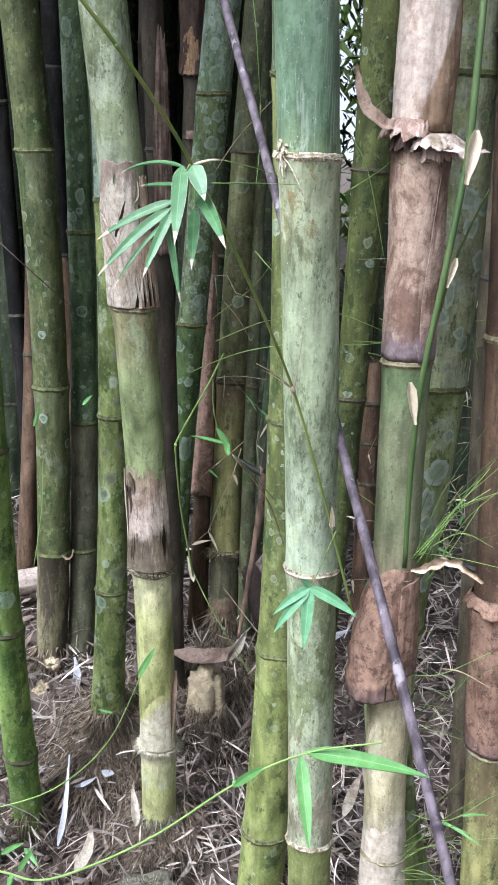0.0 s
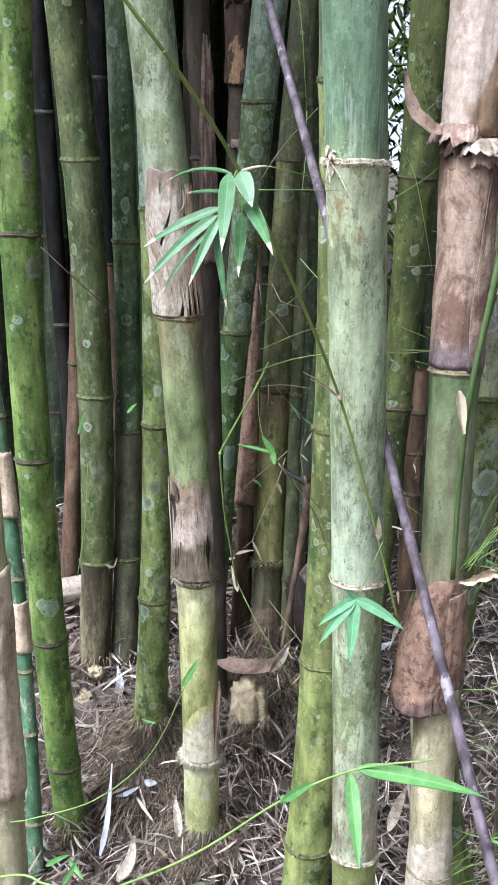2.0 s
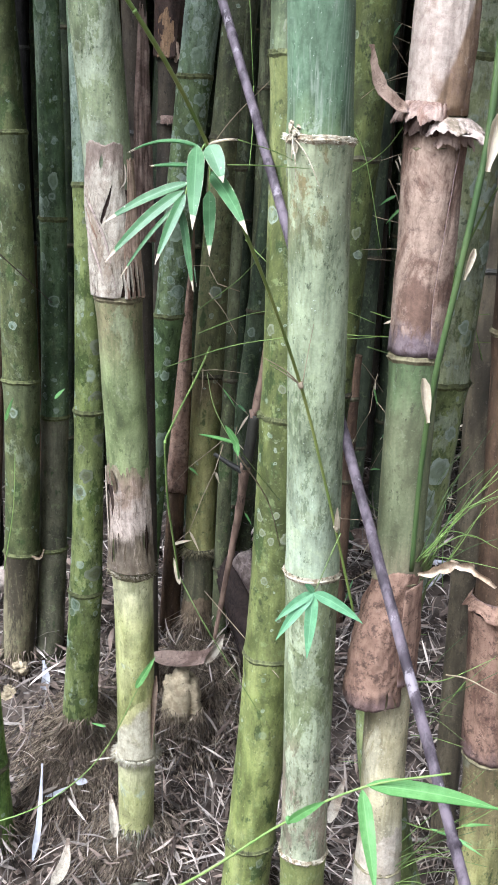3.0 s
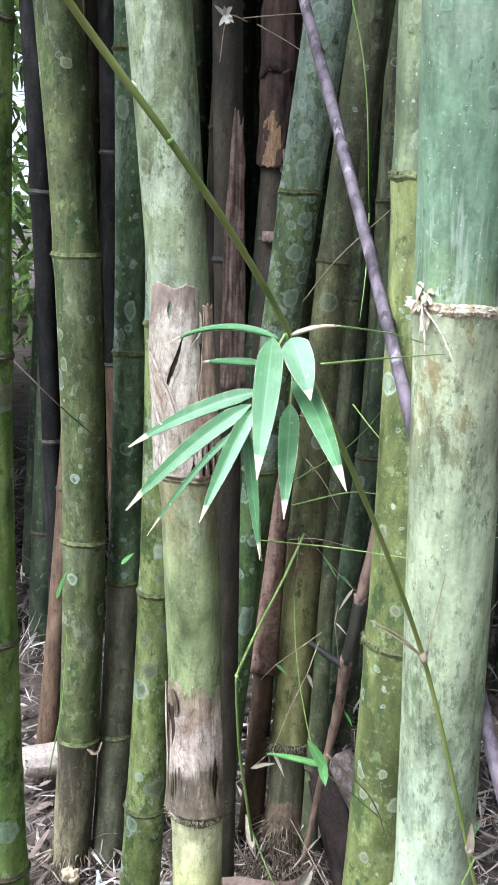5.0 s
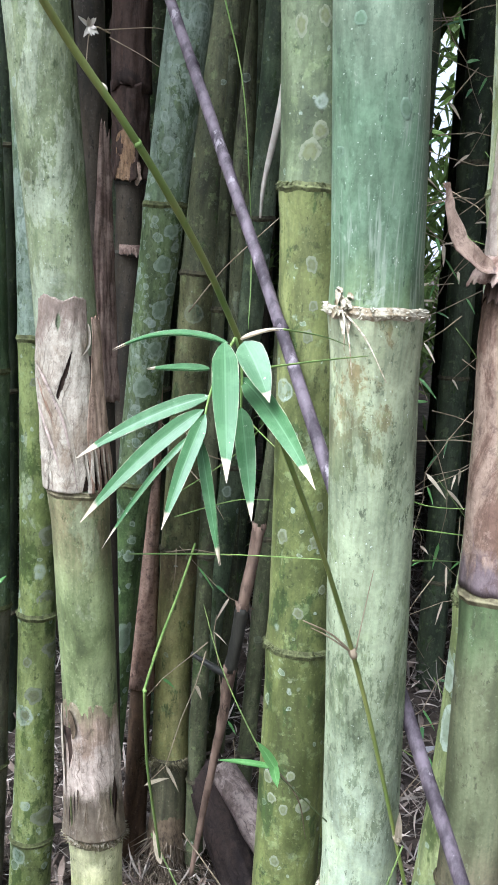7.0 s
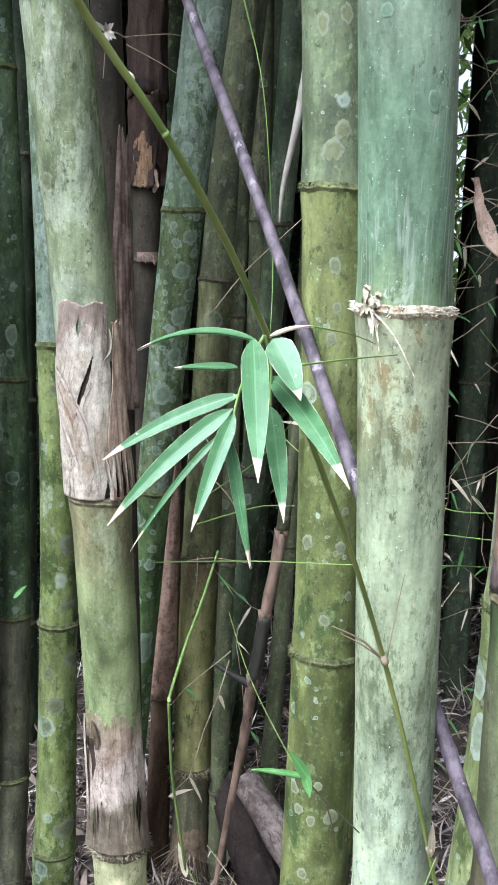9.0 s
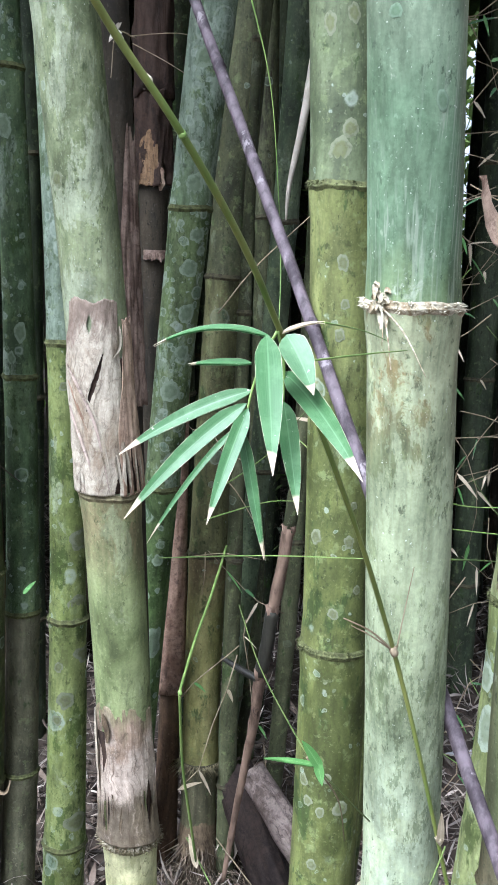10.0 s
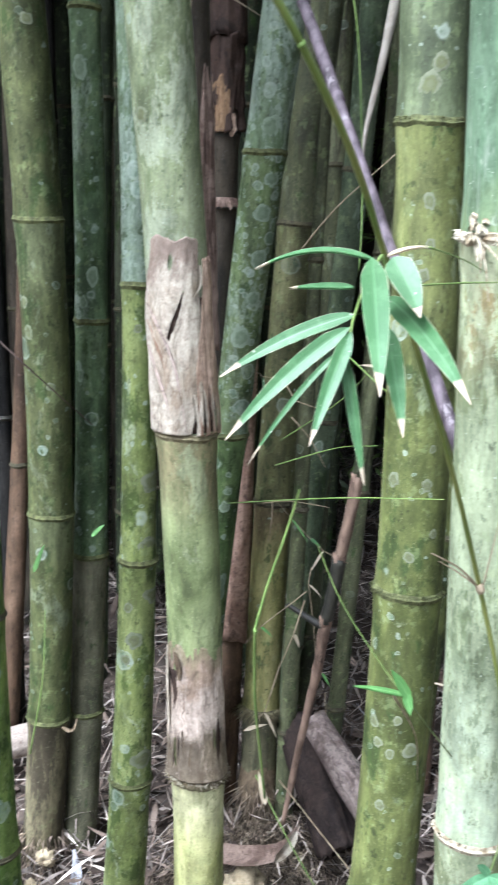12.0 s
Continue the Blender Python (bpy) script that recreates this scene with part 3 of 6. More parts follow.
def smooth_line(points, steps=6):
    """Catmull-Rom through the points."""
    pts = [Vector(p) for p in points]
    pts = [2 * pts[0] - pts[1], *pts, 2 * pts[-1] - pts[-2]]
    out = []
    for i in range(1, len(pts) - 2):
        a, b, c, d = pts[i - 1:i + 3]
        for s in range(steps):
            t = s / steps
            out.append(0.5 * (2 * b + (c - a) * t + (2 * a - 5 * b + 4 * c - d) * t * t + (3 * b - a - 3 * c + d) * t ** 3))
    return out + [pts[-2]]


def tube(bm, line, radius, sides=8, tip=None, wobble=0.0):
    """A round stem along a line; radius at its start, tip at its end."""
    line = [Vector(p) for p in line]
    tip = radius if tip is None else tip
    rows = []
    ref = Vector((0.31, 0.17, 0.93))
    for i, p in enumerate(line):
        along = (line[min(i + 1, len(line) - 1)] - line[max(i - 1, 0)]).normalized()
        side = along.cross(ref)
        if side.length < 0.1:
            side = along.cross(Vector((1, 0, 0)))
        side.normalize()
        other = along.cross(side)
        r = radius + (tip - radius) * i / max(1, len(line) - 1)
        row = []
        for k in range(sides):
            a = 2 * math.pi * k / sides
            rr = r * (1 + (wobble * noise.noise(p * 40 + Vector((math.cos(a), math.sin(a), 0))) if wobble else 0))
            row.append(bm.verts.new(p + rr * (math.cos(a) * side + math.sin(a) * other)))
        rows.append(row)
    skin_grid(bm, rows, True)
    for row, flip in ((rows[0], True), (rows[-1], False)):
        bm.faces.new(row[::-1] if flip else row)


def spike(bm, base, way, length, radius):
    """A thin tapering hair of three sides."""
    way = way.normalized()
    side = way.orthogonal().normalized()
    other = way.cross(side)
    ring = [bm.verts.new(base + radius * (math.cos(a) * side + math.sin(a) * other)) for a in (0, 2.1, 4.2)]
    end = bm.verts.new(base + way * length)
    for i in range(3):
        bm.faces.new((ring[i], ring[(i + 1) % 3], end))


def culm_axis(c, z):
    """The middle of a culm at height z: a slight bow between z = 0 and 2, straight beyond; bend (height, shift)
    turns its foot aside."""
    (a, b, k), (d, e) = c["x"], c["y"]
    s = z - 1
    inner = max(-1.0, min(1.0, s))
    x = a + b * inner + k * inner * inner + (b + 2 * k * inner) * (s - inner)
    if "bend" in c and z < c["bend"][0]:
        x += c["bend"][1] * (1 - z / c["bend"][0]) ** 2
    return Vector((x, d + e * s, z))


def culm_radius(c, z):
    return max(0.006, c["r"][0] + c["r"][1] * max(-1.0, min(1.0, z - 1)) - 0.003 * max(0.0, z - 2))


def around(c, z, angle, grow=0.0):
    """A point on the skin of a culm; angle 0 faces the path (-y), positive to the right."""
    r = culm_radius(c, z) + grow
    return culm_axis(c, z) + Vector((math.sin(angle) * r, -math.cos(angle) * r, 0))


def internode(c, z0, z1, sides):
    bm = bmesh.new()
    n = max(4, int((z1 - z0) / 0.035))
    rows = []
    for i in range(n + 1):
        z = z0 + (z1 - z0) * (i / n)
        d0, d1 = z - z0, z1 - z
        swell = 0.05 * math.exp(-(d0 / 0.012) ** 2) + 0.07 * math.exp(-(d1 / 0.016) ** 2)
        row = []
        for k in range(sides):
            a = 2 * math.pi * k / sides
            p = around(c, z, a)
            w = swell + 0.018 * noise.noise(p * 9) + 0.006 * noise.noise(p * 40)
            row.append(bm.verts.new(p + Vector((math.sin(a), -math.cos(a), 0)) * culm_radius(c, z) * w))
        rows.append(row)
    skin_grid(bm, rows, True, uv=True)
    return bm


def node_ring(c, z, sides, bold=1.0):
    """The ridge and sheath scar at a node."""
    bm = bmesh.new()
    rows = []
    profile = ((-0.010, 0.0), (-0.006, 0.0022), (-0.002, 0.0038), (0.0, 0.0052), (0.0018, 0.0046), (0.0025, 0.0022), (0.006, 0.003), (0.011, 0.0004))
    for h, out in profile:
        row = []
        for k in range(sides):
            a = 2 * math.pi * k / sides
            q = around(c, z, a)
            wave = 0.0026 * noise.noise(q * 22) + 0.0018 * noise.noise(q * 90)
            grow = out * bold * (1 + 0.9 * noise.noise(q * 140)) + 0.045 * culm_radius(c, z)
            row.append(bm.verts.new(around(c, z + h * bold + wave, a, grow)))
        rows.append(row)
    skin_grid(bm, rows, True)
    return bm


def fringe(c, z, count, length, droop=0.6, spread=math.pi, seed=1, thick=1.0):
    """Rootlets and fibres that stand out round a node."""
    rnd = random.Random(seed)
    bm = bmesh.new()
    for _ in range(count):
        a = rnd.uniform(-spread, spread)
        p = around(c, z + rnd.uniform(-0.004, 0.004), a, 0.002)
        out = Vector((math.sin(a), -math.cos(a), 0))
        way = out + Vector((rnd.uniform(-0.5, 0.5), rnd.uniform(-0.5, 0.5), -droop + rnd.uniform(-0.4, 0.5)))
        spike(bm, p, way, length * rnd.uniform(0.5, 1.3), thick * rnd.uniform(0.0007, 0.0014))
    return bm


def sheath(c, z0, z1, a0, a1, lift=0.003, flare0=0.0, flare1=0.0, ragged0=0.0, ragged1=0.0, crumple=0.002, seed=1.0, cols=60, rows_n=32, taper=0.0, drift=(0, 0), hang=1.0, arch=0.0, slant=0.0, tears=(), edge0=None, edge1=None):
    """A dry sheath wrapped round part of a culm between two heights and angles: a shell with thickness,
    ragged ends, crumpled. taper narrows it towards its top, drift hangs its lower end aside, arch rounds its
    upper edge, slant tilts it, tears are slits (u, v, u, v, half width); edge0 and edge1 (v, angle) turn its two
    side edges from that height upwards."""
    bm = bmesh.new()
    shells = []
    for layer in (0.0011, 0.0):
        rows = []
        for i in range(rows_n + 1):
            v = i / rows_n
            row = []
            for j in range(cols + 1):
                u = j / cols
                mid, half = (a0 + a1) / 2, (a1 - a0) / 2 * (1 - taper * v ** 2)
                if edge0:
                    e = max(0.0, (v - edge0[0]) / (1 - edge0[0]))
                    mid, half = mid + edge0[1] * e * e * (3 - 2 * e) / 2, half - edge0[1] * e * e * (3 - 2 * e) / 2
                if edge1:
                    e = max(0.0, (v - edge1[0]) / (1 - edge1[0]))
                    mid, half = mid + edge1[1] * e / 2, half + edge1[1] * e / 2
                a = mid + half * (2 * u - 1) + 0.05 * noise.noise(Vector((v * 7, seed, u * 0.3)))
                rag0 = ragged0 * (noise.noise(Vector((u * 3.3, seed, 1))) + 0.4 * noise.noise(Vector((u * 8, seed, 2))) + 0.2 * noise.noise(Vector((u * 37, seed, 6))))
                rag1 = ragged1 * (noise.noise(Vector((u * 3, seed, 3))) + 0.22 * noise.noise(Vector((u * 9, seed, 4))) + 0.1 * noise.noise(Vector((u * 31, seed, 5))))
                rag1 += slant * (u - 0.5) - arch * (2 * u - 1) ** 2
                z = z0 + (z1 - z0) * v + rag0 * (1 - v) ** 2 + rag1 * v ** 2
                q = Vector((a * 2.0, z * 13, seed * 3))
                grow = lift + flare0 * (1 - v) ** 3 + flare1 * v ** 3
                grow += crumple * (noise.noise(q) + 0.5 * noise.noise(q * 3.1)) + crumple * 0.3 * noise.noise(Vector((a * 5, z * 40, seed)))
                side = Vector((drift[0], drift[1], 0)) * (1 - v ** hang)
                row.append(bm.verts.new(around(c, z, a, max(-0.004 if flare1 < -0.004 else 0.0008, grow) + layer) + side))
            rows.append(row)
        shells.append(rows)
    outer, inner = shells

    def torn(i, j):
        u, v = (j + 0.5) / cols, (i + 0.5) / rows_n
        for u0, v0, u1, v1, half in tears:
            lo, hi = sorted((v0, v1))
            if lo <= v <= hi:
                t = (v - v0) / (v1 - v0)
                wide = half * (1.25 - t if lo < 0.02 else math.sin(math.pi * max(0.05, min(0.95, t))))
                if abs(u - (u0 + (u1 - u0) * t) - 0.01 * noise.noise(Vector((v * 20, u0 * 9, seed)))) < wide:
                    return True
        return False

    layer_uv = bm.loops.layers.uv.verify()
    for rows, flip in ((outer, False), (inner, True)):
        for i in range(rows_n):
            for j in range(cols):
                if not torn(i, j):
                    quad = (rows[i][j], rows[i][j + 1], rows[i + 1][j + 1], rows[i + 1][j])
                    f = bm.faces.new(quad[::-1] if flip else quad)
                    corners = ((j, i), (j + 1, i), (j + 1, i + 1), (j, i + 1))
                    for loop, (ju, iv) in zip(f.loops, corners[::-1] if flip else corners):
                        loop[layer_uv].uv = (ju / cols, iv / rows_n)
    rim_o = outer[0] + [r[-1] for r in outer[1:]] + outer[-1][-2::-1] + [r[0] for r in outer[-2:0:-1]]
    rim_i = inner[0] + [r[-1] for r in inner[1:]] + inner[-1][-2::-1] + [r[0] for r in inner[-2:0:-1]]
    n = len(rim_o)
    for k in range(n):
        bm.faces.new((rim_o[k], rim_i[k], rim_i[(k + 1) % n], rim_o[(k + 1) % n]))
    return bm


def ribbon(bm, points, width, tip_width=0.0, face=(0, -1, 0.3), cup=0.15, twist=0.0, thick=0.0006, cols=4):
    """A blade along a line: leaf, strip of bark or husk, with a folded middle and thickness."""
    line = [Vector(p) for p in points]
    tops, unders = [], []
    n = len(line) - 1
    for i, p in enumerate(line):
        v = i / n
        along = (line[min(i + 1, n)] - line[max(i - 1, 0)]).normalized()
        up = Vector(face).normalized()
        side = along.cross(up)
        side = side.normalized() if side.length > 1e-4 else along.orthogonal().normalized()
        up = side.cross(along).normalized()
        if twist:
            m = Matrix.Rotation(twist * v, 3, along)
            side, up = m @ side, m @ up
        half = width / 2 * width_profile(v, tip_width)
        top, under = [], []
        for j in range(cols + 1):
            u = 2 * j / cols - 1
            q = p + side * half * u + up * (half * cup * (abs(u) - 0.5))
            top.append(bm.verts.new(q + up * thick))
            under.append(bm.verts.new(q - up * thick))
        tops.append(top)
        unders.append(under)
    skin_grid(bm, tops, uv=True)
    skin_grid(bm, [r[::-1] for r in unders], uv=True)


def width_profile(v, tip_width):
    """Leaf outline: quick widening, long taper."""
    lance = min(1.0, (v / 0.18) ** 0.6 if v < 0.18 else 1.0) * (1 - max(0.0, (v - 0.35) / 0.65) ** 1.9)
    return max(0.03, lance, tip_width)


def crumpled(bm, size, scale=70.0):
    """Wrinkles a thin dry blade."""
    for v in bm.verts:
        v.co += size * noise.noise_vector(v.co * scale) + 0.4 * size * noise.noise_vector(v.co * scale * 3)
    return bm


def leaf_line(base, tip, sag, steps=12):
    """From base to tip, bowed upwards in its middle by sag metres."""
    b, t = Vector(base), Vector(tip)
    return [b.lerp(t, i / steps) + Vector((0, 0, sag * 4 * (i / steps) * (1 - i / steps))) for i in range(steps + 1)]


MOUNDS = ((-0.145, 1.86, 0.05, 0.08), (-0.275, 2.06, 0.07, 0.12), (-0.07, 2.25, 0.05, 0.13), (-0.45, 2.3, 0.03, 0.12), (0.1, 1.72, 0.04, 0.12), (0.27, 1.5, 0.05, 0.1))


def ground_height(x, y):
    t = max(0.0, min(1.0, (y - 1.55) / 1.5))
    z = 0.04 + 0.4 * t * t * (3 - 2 * t)
    for mx, my, high, wide in MOUNDS:
        z += high * math.exp(-((x - mx) ** 2 + (y - my) ** 2) / wide ** 2)
    q = Vector((x, y, 0))
    near = math.exp(-((y - 2) / 3) ** 2 - (x / 3) ** 2)
    return z + near * (0.035 * noise.noise(q * 3.1) + 0.018 * noise.noise(q * 8.7)) + 0.12 * noise.noise(q * 0.35) * (1 - near)


# ---- ground ----
def spread_values(a, b, fine, far):
    """Close steps between a and b, ever wider ones to the distance."""
    inner = [a + (b - a) * i / fine for i in range(fine + 1)]
    out, step, v = [], (b - a) / fine, b
    while v < far:
        step *= 1.35
        v += step
        out.append(v)
    low, step, v = [], (b - a) / fine, a
    while v > -far:
        step *= 1.35
        v -= step
        low.append(v)
    return low[::-1] + inner + out


bm = bmesh.new()
xs, ys = spread_values(-1.4, 1.4, 90, 60), spread_values(0.6, 4.0, 100, 60)
skin_grid(bm, [[bm.verts.new((x, y, ground_height(x, y))) for x in xs] for y in ys])
ground = part("ground", bm, SOIL, None)
tagged(ground, "dark brown earth under the bamboo clump", "ground", kind="structure")


# ---- bamboo culms ----
def bamboo_culm(label, x, y, r, base, nodes, skins, top=5.0, ring=RING_TAN, step=0.5, sides=22, bold=0.55, fringes=(), bend=None):
    """skins: pairs of a height and the material of the internodes whose middle lies below it."""
    c = {"x": x, "y": y, "r": r}
    if bend:
        c["bend"] = bend
    at = culm_axis(c, base)
    ob = thing("bamboo_culm", at, label, "bamboo", "culms of the bamboo clump")
    rings = []
    sunk = ground_height(at.x, at.y) - 0.1
    cuts = [min(base - 0.12, sunk), *(nodes or (max(base, sunk + 0.3),))]
    while cuts[-1] < top:
        cuts.append(cuts[-1] + step)
    for i in range(len(cuts) - 1):
        mid = (cuts[i] + cuts[i + 1]) / 2
        skin = next((m for limit, m in skins if mid < limit), skins[-1][1])
        part("internode", internode(c, cuts[i], cuts[i + 1], sides), skin, ob)
        if i:
            rings.append(part("node_ring", node_ring(c, cuts[i], sides + 10, bold), ring, ob))
    for node, count, length, droop, material in fringes:
        z = nodes[node] + 0.002
        part("node_fringe", fringe(c, z, count, length, droop, seed=int(z * 1000)), material, rings[node], "stiff dry rootlets round the node")
    return ob, c


def roots(c, ob, z, count, length, material=ROOT_FIBRE, seed=3):
    """A skirt of fibrous roots that runs from the foot of a culm into the ground."""
    rnd = random.Random(seed)
    bm = bmesh.new()
    for _ in range(count):
        a = rnd.uniform(-math.pi, math.pi)
        p = around(c, z + rnd.uniform(-0.05, 0.03), a, 0.001)
        out = Vector((math.sin(a), -math.cos(a), 0))
        end = p + out * rnd.uniform(0.012, 0.055) * length / 0.1 + Vector((rnd.gauss(0, 0.016), rnd.gauss(0, 0.012), -length * rnd.uniform(0.2, 1.0)))
        spike(bm, p, end - p, (end - p).length, rnd.uniform(0.0008, 0.0019))
    part("root_skirt", bm, material, ob, "fibrous brown roots at the foot")


# the bright culm in front
culm_b, B = bamboo_culm("tall bamboo culm, blue-green above, pale waxy green below", x=(0.133, -0.050, -0.012), y=(1.405, -0.070), r=(0.0359, 0.0038), base=0.265, nodes=(0.430, 0.902, 1.459,), skins=[(0.44, SKIN_OLIVE), (0.912, SKIN_PALE_LOW), (1.45, SKIN_PALE), (9, SKIN_BLUE)], ring=RING_PALE, step=0.6, sides=36, fringes=[(2, 200, 0.0055, 0.1, COLLAR_WHITE), (1, 70, 0.004, 0.3, RING_DARK), (0, 60, 0.006, 0.4, RING_TAN)])
# the sheathed culm
culm_a, A = bamboo_culm("grey-green bamboo culm with torn pale sheaths at its nodes", x=(-0.164, -0.058, -0.034), y=(1.774, -0.073), r=(0.0358, 0.0017), base=0.092, nodes=(0.327, 0.714, 1.201,), skins=[(0.7, SKIN_YELLOW_LOW), (1.2, SKIN_YELLOW), (9, SKIN_GREY_GREEN)], step=0.6, sides=32, fringes=[(1, 150, 0.009, 0.2, RING_TAN), (0, 520, 0.0135, 0.45, COLLAR_WHITE)])
roots(A, culm_a, 0.14, 600, 0.07, ROOT_MOSS)
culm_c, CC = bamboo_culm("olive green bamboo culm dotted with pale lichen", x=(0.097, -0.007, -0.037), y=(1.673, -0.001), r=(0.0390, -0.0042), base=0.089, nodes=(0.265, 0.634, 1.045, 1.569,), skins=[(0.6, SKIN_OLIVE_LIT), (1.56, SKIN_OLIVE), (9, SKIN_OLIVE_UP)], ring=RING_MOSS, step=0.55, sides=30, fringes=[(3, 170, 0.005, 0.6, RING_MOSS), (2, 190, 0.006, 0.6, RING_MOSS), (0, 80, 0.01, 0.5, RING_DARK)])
culm_d, D = bamboo_culm("dull green bamboo culm with ringed nodes and a brown foot", x=(-0.441, -0.001, -0.057), y=(2.211, -0.078), r=(0.0375, 0.0), base=0.217, nodes=(0.543, 0.944, 1.439,), skins=[(0.54, SKIN_STREAKED), (9, SKIN_DULL)], ring=RING_MOSS, step=0.5, fringes=[(0, 60, 0.006, 0.5, RING_MOSS)])
roots(D, culm_d, 0.27, 320, 0.08)
culm_e, EE = bamboo_culm("dark green bamboo culm with grey lichen and a brown foot", x=(-0.384, 0.004, -0.030), y=(2.284, -0.015), r=(0.0286, -0.0053), base=0.454, nodes=(0.536, 0.848, 1.271,), skins=[(0.84, SKIN_GREY_FOOT), (9, SKIN_SPOTTED)], ring=RING_MOSS, step=0.5)
culm_j, J = bamboo_culm("mossy green bamboo culm crusted with round pale lichens", x=(-0.265, -0.002, -0.041), y=(2.010, -0.032), r=(0.0267, -0.0126), base=0.209, nodes=(0.562, 0.942, 1.360,), skins=[(1.36, SKIN_MOSSY), (9, SKIN_LICHEN_PALE)], ring=RING_MOSS, step=0.45)
roots(J, culm_j, 0.25, 1100, 0.052)
culm_f, FF = bamboo_culm("leaning green bamboo culm heavily crusted with grey lichen", x=(-0.146, 0.072, 0.018), y=(2.270, -0.054), r=(0.0292, 0.0083), base=0.495, nodes=(1.086, 1.557,), skins=[(1.08, SKIN_MOSS_SPOTS), (1.55, SKIN_LICHEN), (9, SKIN_LICHEN_PALE)], ring=RING_MOSS, step=0.5)
# Above its foot the skins pass from lit to shaded colours.
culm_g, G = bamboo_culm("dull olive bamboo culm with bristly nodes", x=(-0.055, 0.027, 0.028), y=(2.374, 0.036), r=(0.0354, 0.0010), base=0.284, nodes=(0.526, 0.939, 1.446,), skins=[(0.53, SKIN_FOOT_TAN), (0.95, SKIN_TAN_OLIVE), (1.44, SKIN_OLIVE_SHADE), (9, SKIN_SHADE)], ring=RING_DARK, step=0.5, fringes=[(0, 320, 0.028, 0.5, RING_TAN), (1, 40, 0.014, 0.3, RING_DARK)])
roots(G, culm_g, 0.34, 600, 0.08)
culm_n, N0 = bamboo_culm("bright mossy green bamboo culm with white lichen spots", x=(-0.465, -0.032, 0.030), y=(1.843, -0.007), r=(0.0333, 0.0019), base=0.096, nodes=(0.265, 0.543, 0.911, 1.319,), skins=[(9, SKIN_BRIGHT_MOSS)], ring=RING_DARK, step=0.42, sides=28)
roots(N0, culm_n, 0.12, 300, 0.06)
culm_u, U = bamboo_culm("thin young green bamboo stem with pale dry sheaths", x=(-0.489, -0.084, -0.055), y=(1.741, -0.009), r=(0.0127, -0.0028), base=0.108, nodes=(0.195, 0.397, 0.529, 0.714, 0.860,), skins=[(9, SKIN_YOUNG)], ring=RING_TAN, step=0.16, sides=16, top=2.4, bold=0.5)
culm_w, W = bamboo_culm("dry straw-coloured bamboo culm with peeling sheath", x=(-0.441, -0.030, -0.012), y=(1.500, -0.001), r=(0.0360, -0.0030), base=0.233, nodes=(0.735,), skins=[(9, SKIN_STRAW)], ring=RING_TAN, step=0.45)
culm_l, LL = bamboo_culm("tan and green bamboo culm wrapped in brown papery sheaths", x=(0.255, -0.025, 0.016), y=(1.442, -0.043), r=(0.0322, -0.0006), base=0.284, nodes=(0.397, 0.887, 1.199, 1.456,), skins=[(0.88, SKIN_STRAW), (9, SKIN_TAN_GREEN)], ring=RING_TAN, step=0.45, sides=32)
culm_m, MM = bamboo_culm("green bamboo culm with large pale blue lichens", x=(0.302, 0.048, -0.0816), y=(1.600, -0.050), r=(0.0465, 0.014), bend=(0.75, 0.27), base=0.2, nodes=(0.720, 1.133, 1.569,), skins=[(1.13, SKIN_LARGE_MOSS), (9, SKIN_LARGE_LICHEN)], ring=RING_MOSS, step=0.42, sides=30, fringes=[(1, 90, 0.007, 0.5, RING_MOSS)])
culm_q, Q = bamboo_culm("mossy dark green bamboo culm leaning outwards", x=(0.204, 0.036, -0.015), y=(2.071, 0.013), r=(0.0301, 0.0114), base=0.620, nodes=(0.987, 1.425,), skins=[(9, SKIN_DARK_MOSS)], ring=RING_DARK, step=0.45)
culm_r, RR = bamboo_culm("rusty brown dead bamboo culm", x=(0.269, -0.005, 0.001), y=(2.442, 0.002), r=(0.0197, -0.0057), base=0.685, nodes=(), skins=[(9, SKIN_RUST)], ring=RING_DARK, step=0.1, top=0.95)
culm_s, S = bamboo_culm("dark brown-green bamboo culm at the edge of the clump", x=(0.439, -0.033, -0.001), y=(1.852, -0.018), r=(0.0278, 0.0051), base=0.286, nodes=(0.733, 1.264,), skins=[(9, SKIN_UMBER)], ring=DEAD_BLACK, step=0.5)
culm_t, TT = bamboo_culm("tan bamboo culm with a reddish fuzzy sheath", x=(0.414, -0.054, -0.004), y=(1.514, 0.009), r=(0.0362, -0.0030), base=0.272, nodes=(0.570, 0.822,), skins=[(0.56, SKIN_TAN_OLIVE), (9, SKIN_RUST)], ring=RING_TAN, step=0.4)
culm_k, K3 = bamboo_culm("dead bamboo culm coloured black for deep shade", x=(-0.606, -0.043, -0.013), y=(2.540, -0.015), r=(0.0193, 0.0050), base=0.471, nodes=(), skins=[(9, SKIN_BLACK)], ring=DEAD_BLACK, step=0.5)
culm_o, O5 = bamboo_culm("rusty orange-brown bamboo culm", x=(-0.566, 0.037, -0.027), y=(2.515, 0.003), r=(0.0176, -0.0107), base=0.375, nodes=(0.949,), skins=[(9, SKIN_RUST)], ring=RING_DARK, step=0.4)
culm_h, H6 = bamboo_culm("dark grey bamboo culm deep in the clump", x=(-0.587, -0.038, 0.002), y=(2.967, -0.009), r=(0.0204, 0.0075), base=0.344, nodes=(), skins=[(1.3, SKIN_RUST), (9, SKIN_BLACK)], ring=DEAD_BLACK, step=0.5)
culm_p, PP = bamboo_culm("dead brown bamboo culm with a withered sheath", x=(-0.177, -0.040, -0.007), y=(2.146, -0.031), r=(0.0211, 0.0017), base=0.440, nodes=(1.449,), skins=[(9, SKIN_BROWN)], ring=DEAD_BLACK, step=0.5)
